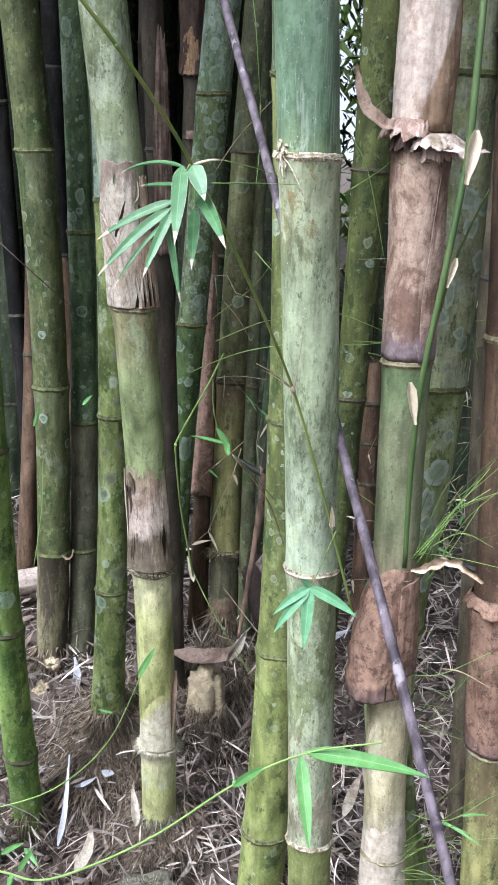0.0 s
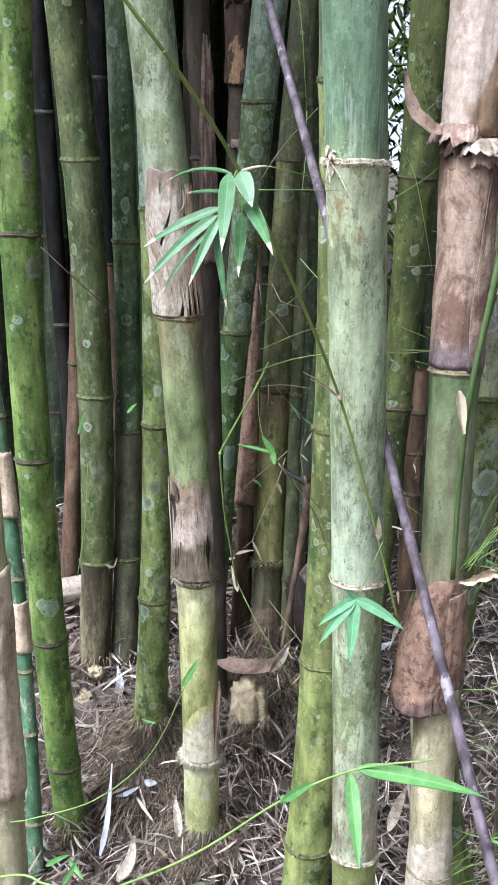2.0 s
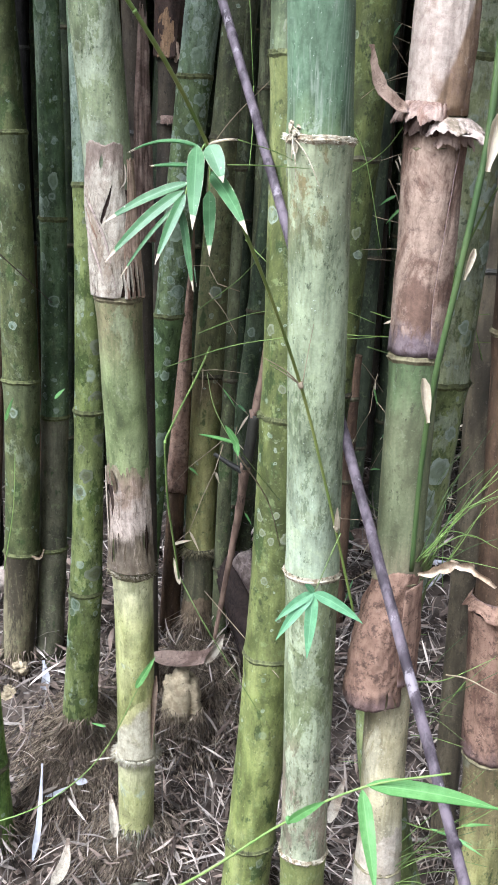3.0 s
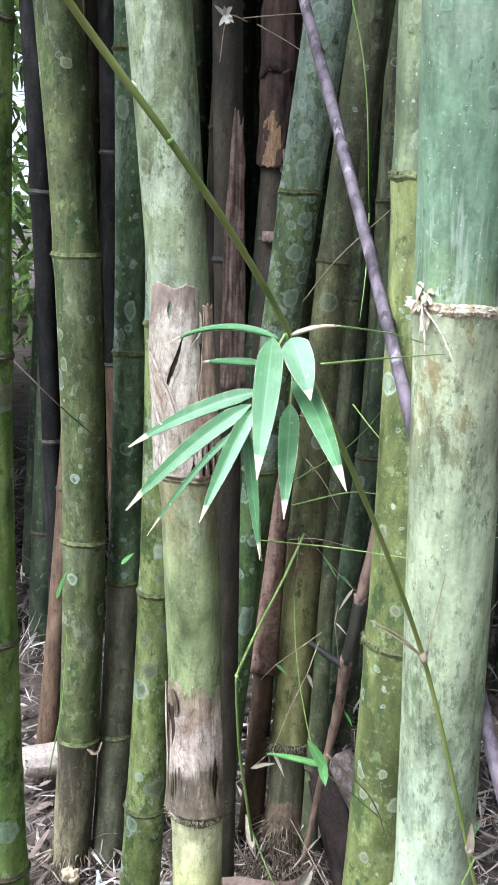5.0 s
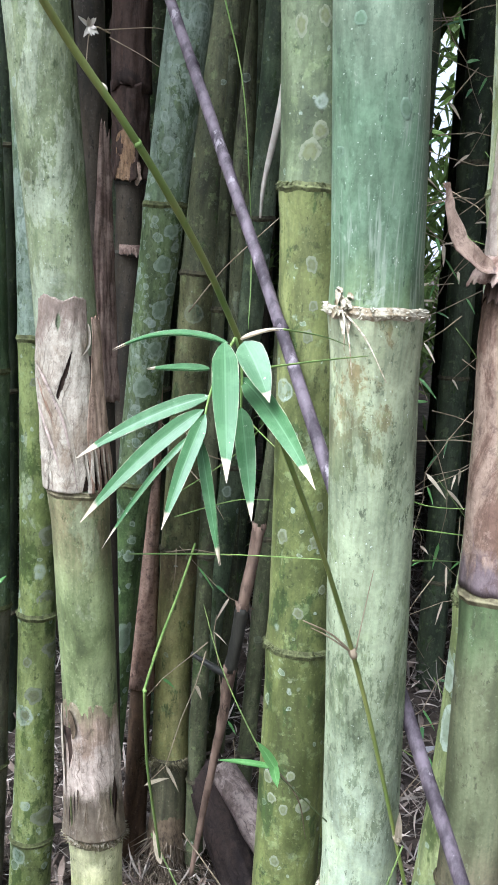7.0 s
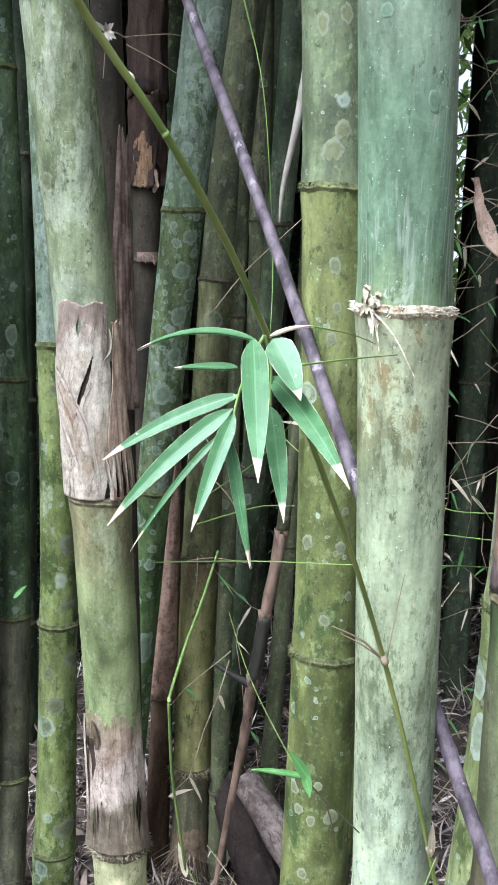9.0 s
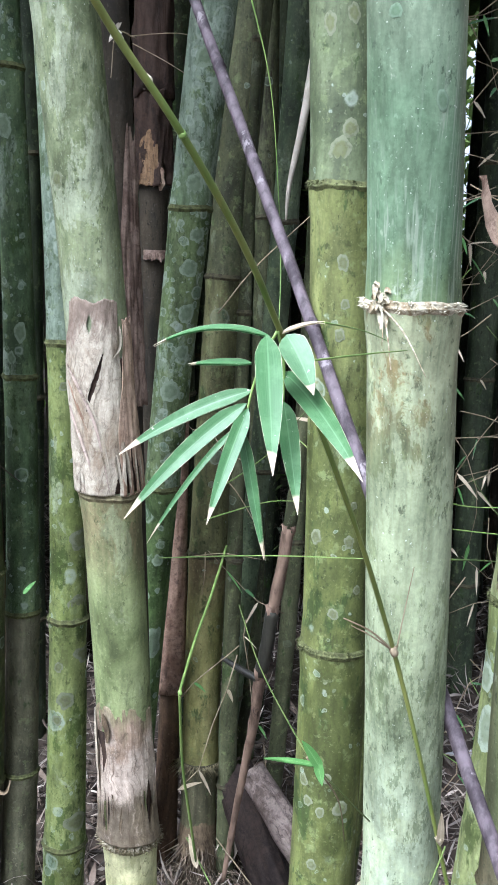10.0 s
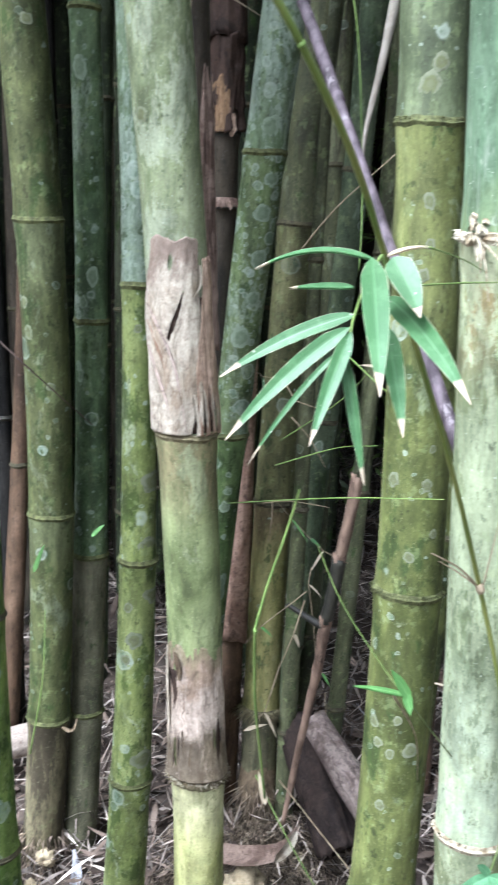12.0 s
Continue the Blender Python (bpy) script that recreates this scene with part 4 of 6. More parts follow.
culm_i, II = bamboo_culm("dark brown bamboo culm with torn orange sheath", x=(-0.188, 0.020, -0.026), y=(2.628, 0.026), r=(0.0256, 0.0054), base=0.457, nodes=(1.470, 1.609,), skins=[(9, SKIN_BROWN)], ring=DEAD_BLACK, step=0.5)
culm_i2, I2 = bamboo_culm("reddish brown bamboo culm with cracked sheath", x=(-0.118, 0.006, -0.012), y=(2.376, 0.015), r=(0.0155, -0.0134), base=0.454, nodes=(0.894,), skins=[(9, SKIN_RUST)], ring=RING_DARK, step=0.35, top=1.5)
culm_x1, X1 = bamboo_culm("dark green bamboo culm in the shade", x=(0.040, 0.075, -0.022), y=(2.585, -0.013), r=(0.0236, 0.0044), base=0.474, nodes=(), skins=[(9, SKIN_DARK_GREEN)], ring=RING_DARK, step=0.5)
# The next culms wear the skin with the painted shade.
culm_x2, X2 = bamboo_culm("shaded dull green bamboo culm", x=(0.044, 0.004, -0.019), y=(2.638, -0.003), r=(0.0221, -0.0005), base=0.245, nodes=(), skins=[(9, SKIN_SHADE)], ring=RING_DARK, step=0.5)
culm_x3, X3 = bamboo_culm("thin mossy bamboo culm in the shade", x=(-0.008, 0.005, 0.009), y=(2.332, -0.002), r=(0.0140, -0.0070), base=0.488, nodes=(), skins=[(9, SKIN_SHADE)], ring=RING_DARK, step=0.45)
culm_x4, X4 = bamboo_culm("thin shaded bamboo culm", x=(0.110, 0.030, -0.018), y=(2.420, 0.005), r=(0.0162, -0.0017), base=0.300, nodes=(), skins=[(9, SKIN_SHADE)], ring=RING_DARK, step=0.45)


# ---- sheaths on the culms ----
def frill(c, z, a0, a1, out, fall, seed):
    """The torn, ruffled lip of a sheath that stands out from the culm and droops, with ragged edge and thickness."""
    bm = bmesh.new()
    cols, rows_n = 110, 14
    shells = []
    for thick in (0.0009, 0.0):
        rows = []
        for i in range(rows_n + 1):
            v, row = i / rows_n, []
            for j in range(cols + 1):
                u = j / cols
                ruffle = noise.noise(Vector((u * 8, seed, 0))) + 0.6 * noise.noise(Vector((u * 19, seed, 4)))
                ends = min(1.0, 5 * u, 5 * (1 - u))
                grow = 0.004 + out * ends * (v ** 0.8) * (0.9 + 0.5 * ruffle) + 0.0015 * noise.noise(Vector((u * 30, v * 6, seed)))
                drop = fall * v * v + 0.008 * ruffle * v + 0.0028 * noise.noise(Vector((u * 38, seed, 8))) * v ** 3
                row.append(bm.verts.new(around(c, z + 0.012 * (1 - v) - drop + thick, a0 + (a1 - a0) * u, max(0.003, grow))))
            rows.append(row)
        shells.append(rows)
    skin_grid(bm, shells[0], uv=True)
    skin_grid(bm, [r[::-1] for r in shells[1]], uv=True)
    return bm


# Added dark layer: paints the shade seen through the tears.
part("sheath", sheath(A, 1.208, 1.37, -1.5, 1.3, 0.0008, 0.0, 0.0, 0.0, 0.02, 0.0006, 3.0, cols=40, rows_n=20), SHEATH_DARK, culm_a, "dark layer added under the sheath as shade in its tears")
part("sheath", sheath(A, 1.206, 1.438, -1.55, 0.62, 0.0034, 0.0015, -0.002, 0.004, 0.009, 0.0019, 2.0, cols=150, rows_n=100, arch=0.003, edge0=(0.5, 0.85), edge1=(0.0, 0.2), tears=((0.74, 0.76, 0.5, 0.42, 0.034), (0.42, 0.94, 0.46, 0.84, 0.045), (0.52, 0.5, 0.3, 0.04, 0.006), (0.2, 0.55, 0.42, 0.08, 0.005), (0.06, 0.0, 0.12, 0.16, 0.02), (0.3, 0.0, 0.34, 0.1, 0.014), (0.86, 0.0, 0.95, 0.2, 0.03), (0.66, 0.32, 0.68, 0.2, 0.006))), SHEATH_PALE, culm_a, "torn pale papery sheath")
part("sheath", sheath(A, 1.206, 1.415, 0.5, 1.75, 0.0026, 0.003, -0.001, 0.004, 0.02, 0.0022, 5.0, cols=90, rows_n=70, edge0=(0.3, 0.5), tears=((0.12, 0.0, 0.16, 0.24, 0.05), (0.34, 0.0, 0.33, 0.3, 0.05), (0.56, 0.0, 0.5, 0.26, 0.045), (0.78, 0.0, 0.74, 0.16, 0.03))), SHEATH_TAN, culm_a, "tan edge of the sheath")


def fibre(ob, c, line, width, material):
    """A loose strip of bark that clings to a sheath; line: heights and angles."""
    bm = bmesh.new()
    mid = line[len(line) // 2][1]
    ribbon(bm, smooth_line([around(c, z, a, 0.0052 + 0.0012 * noise.noise(Vector((z * 60, a * 3, 0)))) for z, a in line], 5), width, 0.35, face=(math.sin(mid), -math.cos(mid), 0.1), cup=0.7)
    part("fibre", bm, material, ob, "loose curled strip of the sheath")


fibre(culm_a, A, ((1.362, -1.02), (1.335, -0.55), (1.296, -0.17), (1.252, 0.0), (1.211, 0.1)), 0.0036, SHEATH_GREY)
fibre(culm_a, A, ((1.342, -1.08), (1.308, -0.62), (1.268, -0.24), (1.211, -0.05)), 0.003, SHEATH_TAN)
fibre(culm_a, A, ((1.312, -1.1), (1.28, -0.72), (1.245, -0.42), (1.211, -0.3)), 0.004, SHEATH_GREY)
fibre(culm_a, A, ((1.33, -0.42), (1.3, -0.1), (1.262, 0.08), (1.211, 0.2)), 0.0022, SHEATH_BLEACHED)
fibre(culm_a, A, ((1.408, 0.78), (1.385, 0.72), (1.372, 0.5)), 0.005, SHEATH_BLEACHED)
for z, a, long in ((1.212, -1.1, 0.03), (1.212, -0.7, 0.022), (1.212, 0.42, 0.045), (1.212, 0.72, 0.05), (1.212, 1.0, 0.055), (1.212, 1.3, 0.04)):
    fibre(culm_a, A, ((z + long, a - 0.05), (z + long * 0.5, a), (z - 0.004, a + 0.06)), 0.0045, SHEATH_PALE)
# Again a dark layer beneath, for shade in the slits.
part("sheath", sheath(A, 0.725, 0.82, -1.1, 1.15, 0.001, 0.002, 0.0, 0.002, 0.01, 0.0006, 7.0, cols=50, rows_n=30, arch=0.01), SHEATH_DARK, culm_a, "dark layer added under the sheath as shade in its tears")
part("sheath", sheath(A, 0.725, 0.922, -1.25, 1.3, 0.0028, 0.005, -0.0042, 0.004, 0.01, 0.0018, 8.0, cols=130, rows_n=90, arch=0.006, tears=((0.2, 0.9, 0.19, 0.5, 0.045), (0.18, 0.5, 0.22, 0.02, 0.012), (0.84, 0.5, 0.8, 0.12, 0.045))), SHEATH_WEATHERED, culm_a, "weathered pale sheath with a mossy rotten foot")
part("sheath", sheath(A, 0.74, 0.885, -1.1, -0.45, 0.001, 0.0, 0.0, 0.0, 0.004, 0.0004, 6.0, cols=20, rows_n=20), SHEATH_DARK, culm_a, "dark layer added under the sheath as shade in its tears")
part("node_collar", fringe(A, 0.331, 260, 0.016, 0.75, seed=51, thick=2.6), COLLAR_WHITE, culm_a, "white bristly collar at the node")
part("node_collar", fringe(A, 0.719, 240, 0.009, 0.2, seed=52, thick=2.0), RING_PALE, culm_a, "pale knobbly root buds at the node")
fibre(culm_a, A, ((0.505, 1.3), (0.46, 1.05), (0.41, 0.95), (0.352, 0.85)), 0.013, SHEATH_TAN)
fibre(culm_a, A, ((0.92, -0.95), (0.86, -0.98), (0.79, -1.0), (0.722, -1.05)), 0.006, SHEATH_BLEACHED)
fibre(culm_a, A, ((0.915, -0.6), (0.89, -0.45), (0.875, -0.5)), 0.008, SHEATH_ROT)
rnd = random.Random(57)
for k in range(16):
    a, high = -0.95 + 0.125 * k + rnd.uniform(-0.05, 0.05), 0.775 + rnd.uniform(-0.015, 0.03) + (0.02 if k > 11 else 0.0)
    fibre(culm_a, A, ((high, a + rnd.uniform(-0.08, 0.08)), (0.752, a), (0.724, a + rnd.uniform(-0.06, 0.06))), rnd.uniform(0.002, 0.0045), rnd.choice((SHEATH_ROT, SHEATH_DARK, SHEATH_ROT, RING_MOSS)))
part("sheath", sheath(A, 0.333, 0.47, -0.95, 1.15, 0.0022, 0.003, -0.0052, 0.004, 0.016, 0.0009, 9.0, arch=0.03, slant=0.075), SHEATH_CREAM, culm_a, "cream clinging sheath")
part("sheath", sheath(LL, 1.205, 1.476, -3.1, 1.0, 0.0018, 0.0, 0.002, 0.003, 0.006, 0.002, 12.0, cols=80), SHEATH_PURPLE, culm_l, "purple-brown papery sheath")
part("sheath", sheath(LL, 1.205, 1.48, 0.3, 3.1, 0.0042, 0.0, 0.002, 0.003, 0.006, 0.002, 13.0, cols=80, edge0=(0.2, 0.4)), SHEATH_PURPLE, culm_l, "purple-brown papery sheath")
part("sheath", sheath(LL, 1.495, 2.3, -3.1, 3.1, 0.0028, 0.002, 0.012, 0.006, 0.02, 0.003, 14.0, cols=120, rows_n=60, drift=(-0.001, -0.002)), SHEATH_PINK, culm_l, "pale pinkish papery sheath with a brown inner side")
part("sheath_lip", frill(LL, 1.498, -1.9, 0.25, 0.019, 0.012, 31.0), SHEATH_LIP, culm_l, "frilled torn lip of the sheath")
part("sheath_lip", frill(LL, 1.488, -1.5, 0.1, 0.011, 0.016, 35.0), SHEATH_DARK, culm_l, "dark torn underside of the sheath lip")
part("sheath_lip", frill(LL, 1.48, -0.55, 2.3, 0.026, 0.006, 32.0), SHEATH_GREY, culm_l, "pale ruffled lip of the sheath")
part("sheath_lip", frill(LL, 1.472, -0.2, 1.8, 0.012, 0.012, 37.0), SHEATH_LIP, culm_l, "frilled torn lip of the sheath")
bm = bmesh.new()
ribbon(bm, smooth_line([(0.211, 1.390, 1.497), (0.191, 1.385, 1.505), (0.172, 1.380, 1.523), (0.162, 1.380, 1.545), (0.158, 1.380, 1.567)], 4), 0.017, 0.3, face=(0.5, -1, 0.3), cup=0.5)
part("sheath_blade", crumpled(bm, 0.003), SHEATH_PURPLE, culm_l, "curled dry blade of the sheath")
bm = bmesh.new()
ribbon(bm, smooth_line([(0.261, 1.380, 1.472), (0.281, 1.370, 1.473), (0.301, 1.370, 1.465), (0.322, 1.380, 1.474)], 4), 0.02, 0.4, face=(0.2, -0.6, 1), cup=0.5)
part("sheath_blade", crumpled(bm, 0.005), SHEATH_GREY, culm_l, "curled dry blade of the sheath")
part("hanging_sheath", crumpled(sheath(LL, 0.7, 0.9, -2.7, 1.25, 0.007, 0.001, -0.007, 0.008, 0.006, 0.0016, 33.0, cols=110, rows_n=60, drift=(-0.027, -0.017), hang=1.5, arch=0.035, slant=0.05, tears=((0.78, 0.0, 0.8, 0.2, 0.012), (0.9, 0.0, 0.86, 0.12, 0.014))), 0.003, 42.0), SHEATH_FUZZY, culm_l, "loose fuzzy brown sheath hanging down")
part("hanging_sheath", sheath(LL, 0.735, 0.893, 0.2, 3.0, 0.0065, 0.001, -0.003, 0.006, 0.004, 0.003, 34.0, cols=60, drift=(-0.004, -0.004), hang=3.0, arch=0.012), SHEATH_FUZZY, culm_l, "loose fuzzy brown sheath hanging down")
bm = bmesh.new()
ribbon(bm, smooth_line([(0.272, 1.360, 0.927), (0.295, 1.340, 0.945), (0.314, 1.320, 0.962), (0.336, 1.300, 0.960), (0.352, 1.290, 0.949)], 5), 0.0125, 0.2, face=(0, -1, 0.9), cup=0.9, twist=1.4)
part("sheath_blade", crumpled(bm, 0.006), SHEATH_STRAW, culm_l, "pale twisted tail of the sheath")
part("sheath", sheath(LL, 0.3, 0.49, -2.4, 2.4, 0.0022, 0.004, -0.0055, 0.006, 0.012, 0.0008, 35.0, cols=100, slant=0.09), SHEATH_BLEACHED, culm_l, "pale bleached sheath low on the culm")
part("sheath", sheath(TT, 0.575, 0.815, -3.1, 3.1, 0.004, 0.0, 0.004, 0.003, 0.012, 0.003, 16.0, cols=80), SHEATH_FUZZY, culm_t, "reddish fuzzy sheath")
part("sheath_lip", frill(TT, 0.822, -2.6, 2.6, 0.014, 0.004, 36.0), SHEATH_FUZZY, culm_t, "flared brown lip of the sheath")
part("sheath", sheath(PP, 1.25, 1.66, -0.3, 1.7, 0.004, 0.0, 0.004, 0.01, 0.03, 0.005, 18.0, taper=0.75), SHEATH_RED, culm_p, "withered brown sheath")
part("sheath", sheath(II, 1.615, 1.8, -2.5, 2.5, 0.005, 0.006, 0.003, 0.02, 0.02, 0.006, 20.0, tears=((0.4, 0.0, 0.45, 0.35, 0.05), (0.62, 0.0, 0.6, 0.25, 0.04))), SHEATH_DARK, culm_i, "torn rusty dark sheath")
part("sheath", sheath(II, 1.612, 1.71, -0.75, 0.25, 0.0075, 0.003, 0.0, 0.006, 0.03, 0.003, 29.0, arch=0.02), SHEATH_OCHRE, culm_i, "ochre torn patch of the sheath")
part("sheath", sheath(II, 1.61, 1.66, -0.3, 0.6, 0.007, 0.004, 0.0, 0.012, 0.02, 0.003, 28.0, arch=0.02, tears=((0.3, 0.0, 0.3, 0.4, 0.04), (0.6, 0.0, 0.62, 0.5, 0.04))), SHEATH_TAN, culm_i, "pale torn end of the sheath")
part("sheath", sheath(II, 1.78, 2.3, -2.8, 2.8, 0.006, 0.004, 0.003, 0.02, 0.02, 0.006, 26.0), SHEATH_DARK, culm_i, "dark sheath, its colour deepened for shade")
part("sheath_lip", frill(II, 1.475, -0.6, 1.2, 0.012, 0.006, 27.0), SHEATH_RED, culm_i, "curled pale sheath remnant")
part("sheath", sheath(I2, 0.66, 1.3, -3.0, 3.0, 0.004, 0.004, 0.002, 0.012, 0.02, 0.002, 22.0), SHEATH_CRACKED, culm_i2, "cracked reddish sheath")
part("sheath", sheath(U, 0.835, 0.955, -3.1, 3.1, 0.002, 0.001, 0.0, 0.003, 0.01, 0.001, 41.0, rows_n=16), SHEATH_STRAW, culm_u, "pale dry sheath")
part("sheath", sheath(U, 0.57, 0.672, -3.1, 3.1, 0.002, 0.001, 0.0, 0.003, 0.01, 0.001, 42.0, rows_n=16), SHEATH_STRAW, culm_u, "pale dry sheath")
part("sheath", sheath(W, 0.45, 0.84, -3.0, 2.4, 0.003, 0.003, 0.001, 0.01, 0.01, 0.003, 43.0), SHEATH_STRAW, culm_w, "peeling tan sheath")
part("sheath", sheath(G, 0.3, 0.42, -1.5, 2.0, 0.003, 0.006, -0.006, 0.01, 0.03, 0.0012, 44.0), SHEATH_ROT, culm_g, "rotting brown sheath")
bm = bmesh.new()
ribbon(bm, smooth_line([(-0.412, 2.165, 0.566), (-0.398, 2.155, 0.566), (-0.388, 2.155, 0.574), (-0.386, 2.165, 0.584)], 5), 0.006, 0.5, face=(0, -1, 0.4), cup=0.6)
part("sheath_blade", crumpled(bm, 0.002), SHEATH_ROT, culm_d, "curled sheath remnant at the node")
# dry bud cluster on the bright culm
rnd = random.Random(8)
bm = bmesh.new()
for k in range(16):
    a0 = around(B, 1.468 + rnd.uniform(-0.012, 0.012), -0.95 + rnd.uniform(-0.18, 0.18), 0.001)
    way = Vector((rnd.uniform(-0.5, 0.5), -0.6, rnd.uniform(-1.0, 0.7)))
    ribbon(bm, leaf_line(a0, a0 + way * rnd.uniform(0.008, 0.02), 0.001, 5), 0.005, 0.3, cup=0.7, cols=2)
for tip in ((0.107, 1.300, 1.411), (0.080, 1.300, 1.416), (0.074, 1.310, 1.436)):
    tube(bm, smooth_line([around(B, 1.462, -0.9, 0.003), (Vector(tip) + around(B, 1.462, -0.9, 0.003)) / 2 + Vector((0, -0.006, 0.006)), tip]), 0.0011, 6, 0.0004)
part("dry_bud", bm, RING_PALE, culm_b, "dry bud scales and shrivelled shoots")


# ---- crust lichens on the culms ----
def on_skin(c, z, a, grow):
    """A point on the uneven skin of an internode, lifted by grow."""
    p = around(c, z, a)
    w = 0.018 * noise.noise(p * 9) + 0.006 * noise.noise(p * 40)
    return p + Vector((math.sin(a), -math.cos(a), 0)) * (culm_radius(c, z) * w + grow)


def lichens(ob, c, places, material):
    """Flat crusts with a lobed outline and a thin raised rim; places: height, angle, half width, half height."""
    for n, (z, a, wide, tall) in enumerate(places):
        bm = bmesh.new()
        layer = bm.loops.layers.uv.verify()
        shape = Vector((z * 50, a * 9, n))
        heart = bm.verts.new(on_skin(c, z, a, 0.0003))
        far, rows = {heart: 0.0}, []
        for reach, lift in ((0.35, 0.0003), (0.7, 0.0003), (0.92, 0.00028), (1.0, 0.0001)):
            row = []
            for k in range(22):
                t = 2 * math.pi * k / 22
                way = Vector((math.cos(t), math.sin(t), 0))
                lobe = reach * (1 + 0.34 * noise.noise(way * 1.3 + shape) + 0.16 * noise.noise(way * 3.5 + shape))
                row.append(bm.verts.new(on_skin(c, z + tall * lobe * way.y, a + wide * lobe * way.x / culm_radius(c, z), lift)))
                far[row[-1]] = reach
            rows.append(row)
        for k in range(22):
            bm.faces.new((heart, rows[0][k], rows[0][(k + 1) % 22]))
            for inner, outer in zip(rows, rows[1:]):
                bm.faces.new((inner[k], outer[k], outer[(k + 1) % 22], inner[(k + 1) % 22]))
        for f in bm.faces:
            for loop in f.loops:
                loop[layer].uv = (far[loop.vert], 0.5)
        part("lichen", bm, material, ob, "pale grey-green crust lichen")


lichens(culm_j, J, ((0.818, 0.03, 0.0145, 0.0145), (0.784, -0.42, 0.0088, 0.0082), (0.968, 0.81, 0.0210, 0.0174), (0.888, 1.22, 0.0210, 0.0133), (0.610, 0.75, 0.0207, 0.0154), (1.299, 0.14, 0.0059, 0.0066), (0.871, -0.37, 0.0075, 0.0080), (1.070, 1.13, 0.0201, 0.0170),), LICHEN_PALE)
lichens(culm_f, FF, ((0.806, 0.40, 0.0149, 0.0269), (0.961, 0.21, 0.0104, 0.0110), (1.326, 0.41, 0.0127, 0.0133), (1.391, 0.41, 0.0147, 0.0170), (1.518, 0.54, 0.0135, 0.0122), (1.596, 0.10, 0.0133, 0.0187), (1.260, -0.03, 0.0153, 0.0191), (1.789, -0.08, 0.0151, 0.0189), (1.464, 0.30, 0.0150, 0.0150),), LICHEN_BLUE)
lichens(culm_c, CC, ((1.627, 0.07, 0.0089, 0.0101), (1.605, -0.22, 0.0121, 0.0138), (1.731, -0.50, 0.0078, 0.0115), (1.740, 0.20, 0.0066, 0.0102), (1.489, -0.13, 0.0063, 0.0100), (1.183, -0.84, 0.0074, 0.0091), (1.181, 0.22, 0.0061, 0.0078), (1.096, -0.19, 0.0061, 0.0067), (1.016, -0.37, 0.0050, 0.0062), (0.855, 0.31, 0.0100, 0.0101), (0.849, -0.31, 0.0053, 0.0073), (0.860, -0.72, 0.0064, 0.0065), (0.893, -0.14, 0.0057, 0.0064), (1.412, -0.21, 0.0057, 0.0076), (0.884, -0.93, 0.0067, 0.0086), (1.223, 0.33, 0.0042, 0.0052), (1.124, 0.52, 0.0047, 0.0060), (0.779, -0.48, 0.0066, 0.0075), (1.445, -0.06, 0.0050, 0.0057),), LICHEN_PALE)
lichens(culm_b, B, ((1.676, -0.60, 0.0055, 0.0056), (1.615, 0.35, 0.0055, 0.0083), (1.583, -1.10, 0.0056, 0.0046),), LICHEN_FAINT)
lichens(culm_d, D, ((1.262, -0.58, 0.0088, 0.0133), (1.310, -0.74, 0.0073, 0.0104), (1.728, 0.44, 0.0095, 0.0093), (1.175, 0.35, 0.0073, 0.0077),), LICHEN_PALE)
lichens(culm_n, N0, ((1.438, 0.88, 0.0127, 0.0137), (1.382, 1.10, 0.0075, 0.0053), (1.266, 1.15, 0.0210, 0.0201), (1.417, 0.82, 0.0083, 0.0076),), LICHEN_PALE)
lichens(culm_e, EE, ((1.348, 0.26, 0.0093, 0.0177), (1.305, -0.35, 0.0083, 0.0108), (1.679, -0.30, 0.0131, 0.0196), (1.180, -0.59, 0.0070, 0.0110), (1.779, -0.19, 0.0100, 0.0158),), LICHEN_BLUE)
lichens(culm_m, MM, ((1.006, 0.42, 0.0199, 0.0213), (0.961, 0.19, 0.0129, 0.0197), (0.922, 0.28, 0.0105, 0.0126), (0.892, 0.64, 0.0106, 0.0127), (0.817, 0.71, 0.0115, 0.0185), (1.063, 0.66, 0.0115, 0.0105), (1.323, 1.03, 0.0161, 0.0168), (1.399, 0.99, 0.0210, 0.0151), (1.370, 0.54, 0.0131, 0.0151), (1.409, 0.39, 0.0129, 0.0150), (1.278, 0.07, 0.0068, 0.0237), (1.244, -0.12, 0.0102, 0.0136), (1.594, 0.71, 0.0161, 0.0133), (1.043, -1.45, 0.0172, 0.0168), (0.988, -1.13, 0.0174, 0.0273), (1.221, 0.50, 0.0090, 0.0102), (1.557, 0.53, 0.0119, 0.0116),), LICHEN_BRIGHT)
lichens(culm_a, A, ((1.569, -0.77, 0.0088, 0.0093),), LICHEN_PALE)
lichens(culm_q, Q, ((1.296, 0.14, 0.0090, 0.0111),), LICHEN_PALE)

# ---- background culms ----
rnd = random.Random(11)
prototypes = []
# Their dark skin colours stand in for the shade between the culms.
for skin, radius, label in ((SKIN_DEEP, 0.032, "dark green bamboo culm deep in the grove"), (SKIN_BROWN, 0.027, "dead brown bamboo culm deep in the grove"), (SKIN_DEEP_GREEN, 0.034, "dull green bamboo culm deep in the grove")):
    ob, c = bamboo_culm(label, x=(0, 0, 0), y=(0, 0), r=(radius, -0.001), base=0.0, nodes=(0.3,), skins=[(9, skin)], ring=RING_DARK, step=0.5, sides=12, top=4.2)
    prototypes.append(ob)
GAPS = ((0.172, 0.018, 0.042), (-0.432, -0.174, 0.022), (0.448, 0.218, 0.045), (-0.778, -0.354, 0.05))
places = []
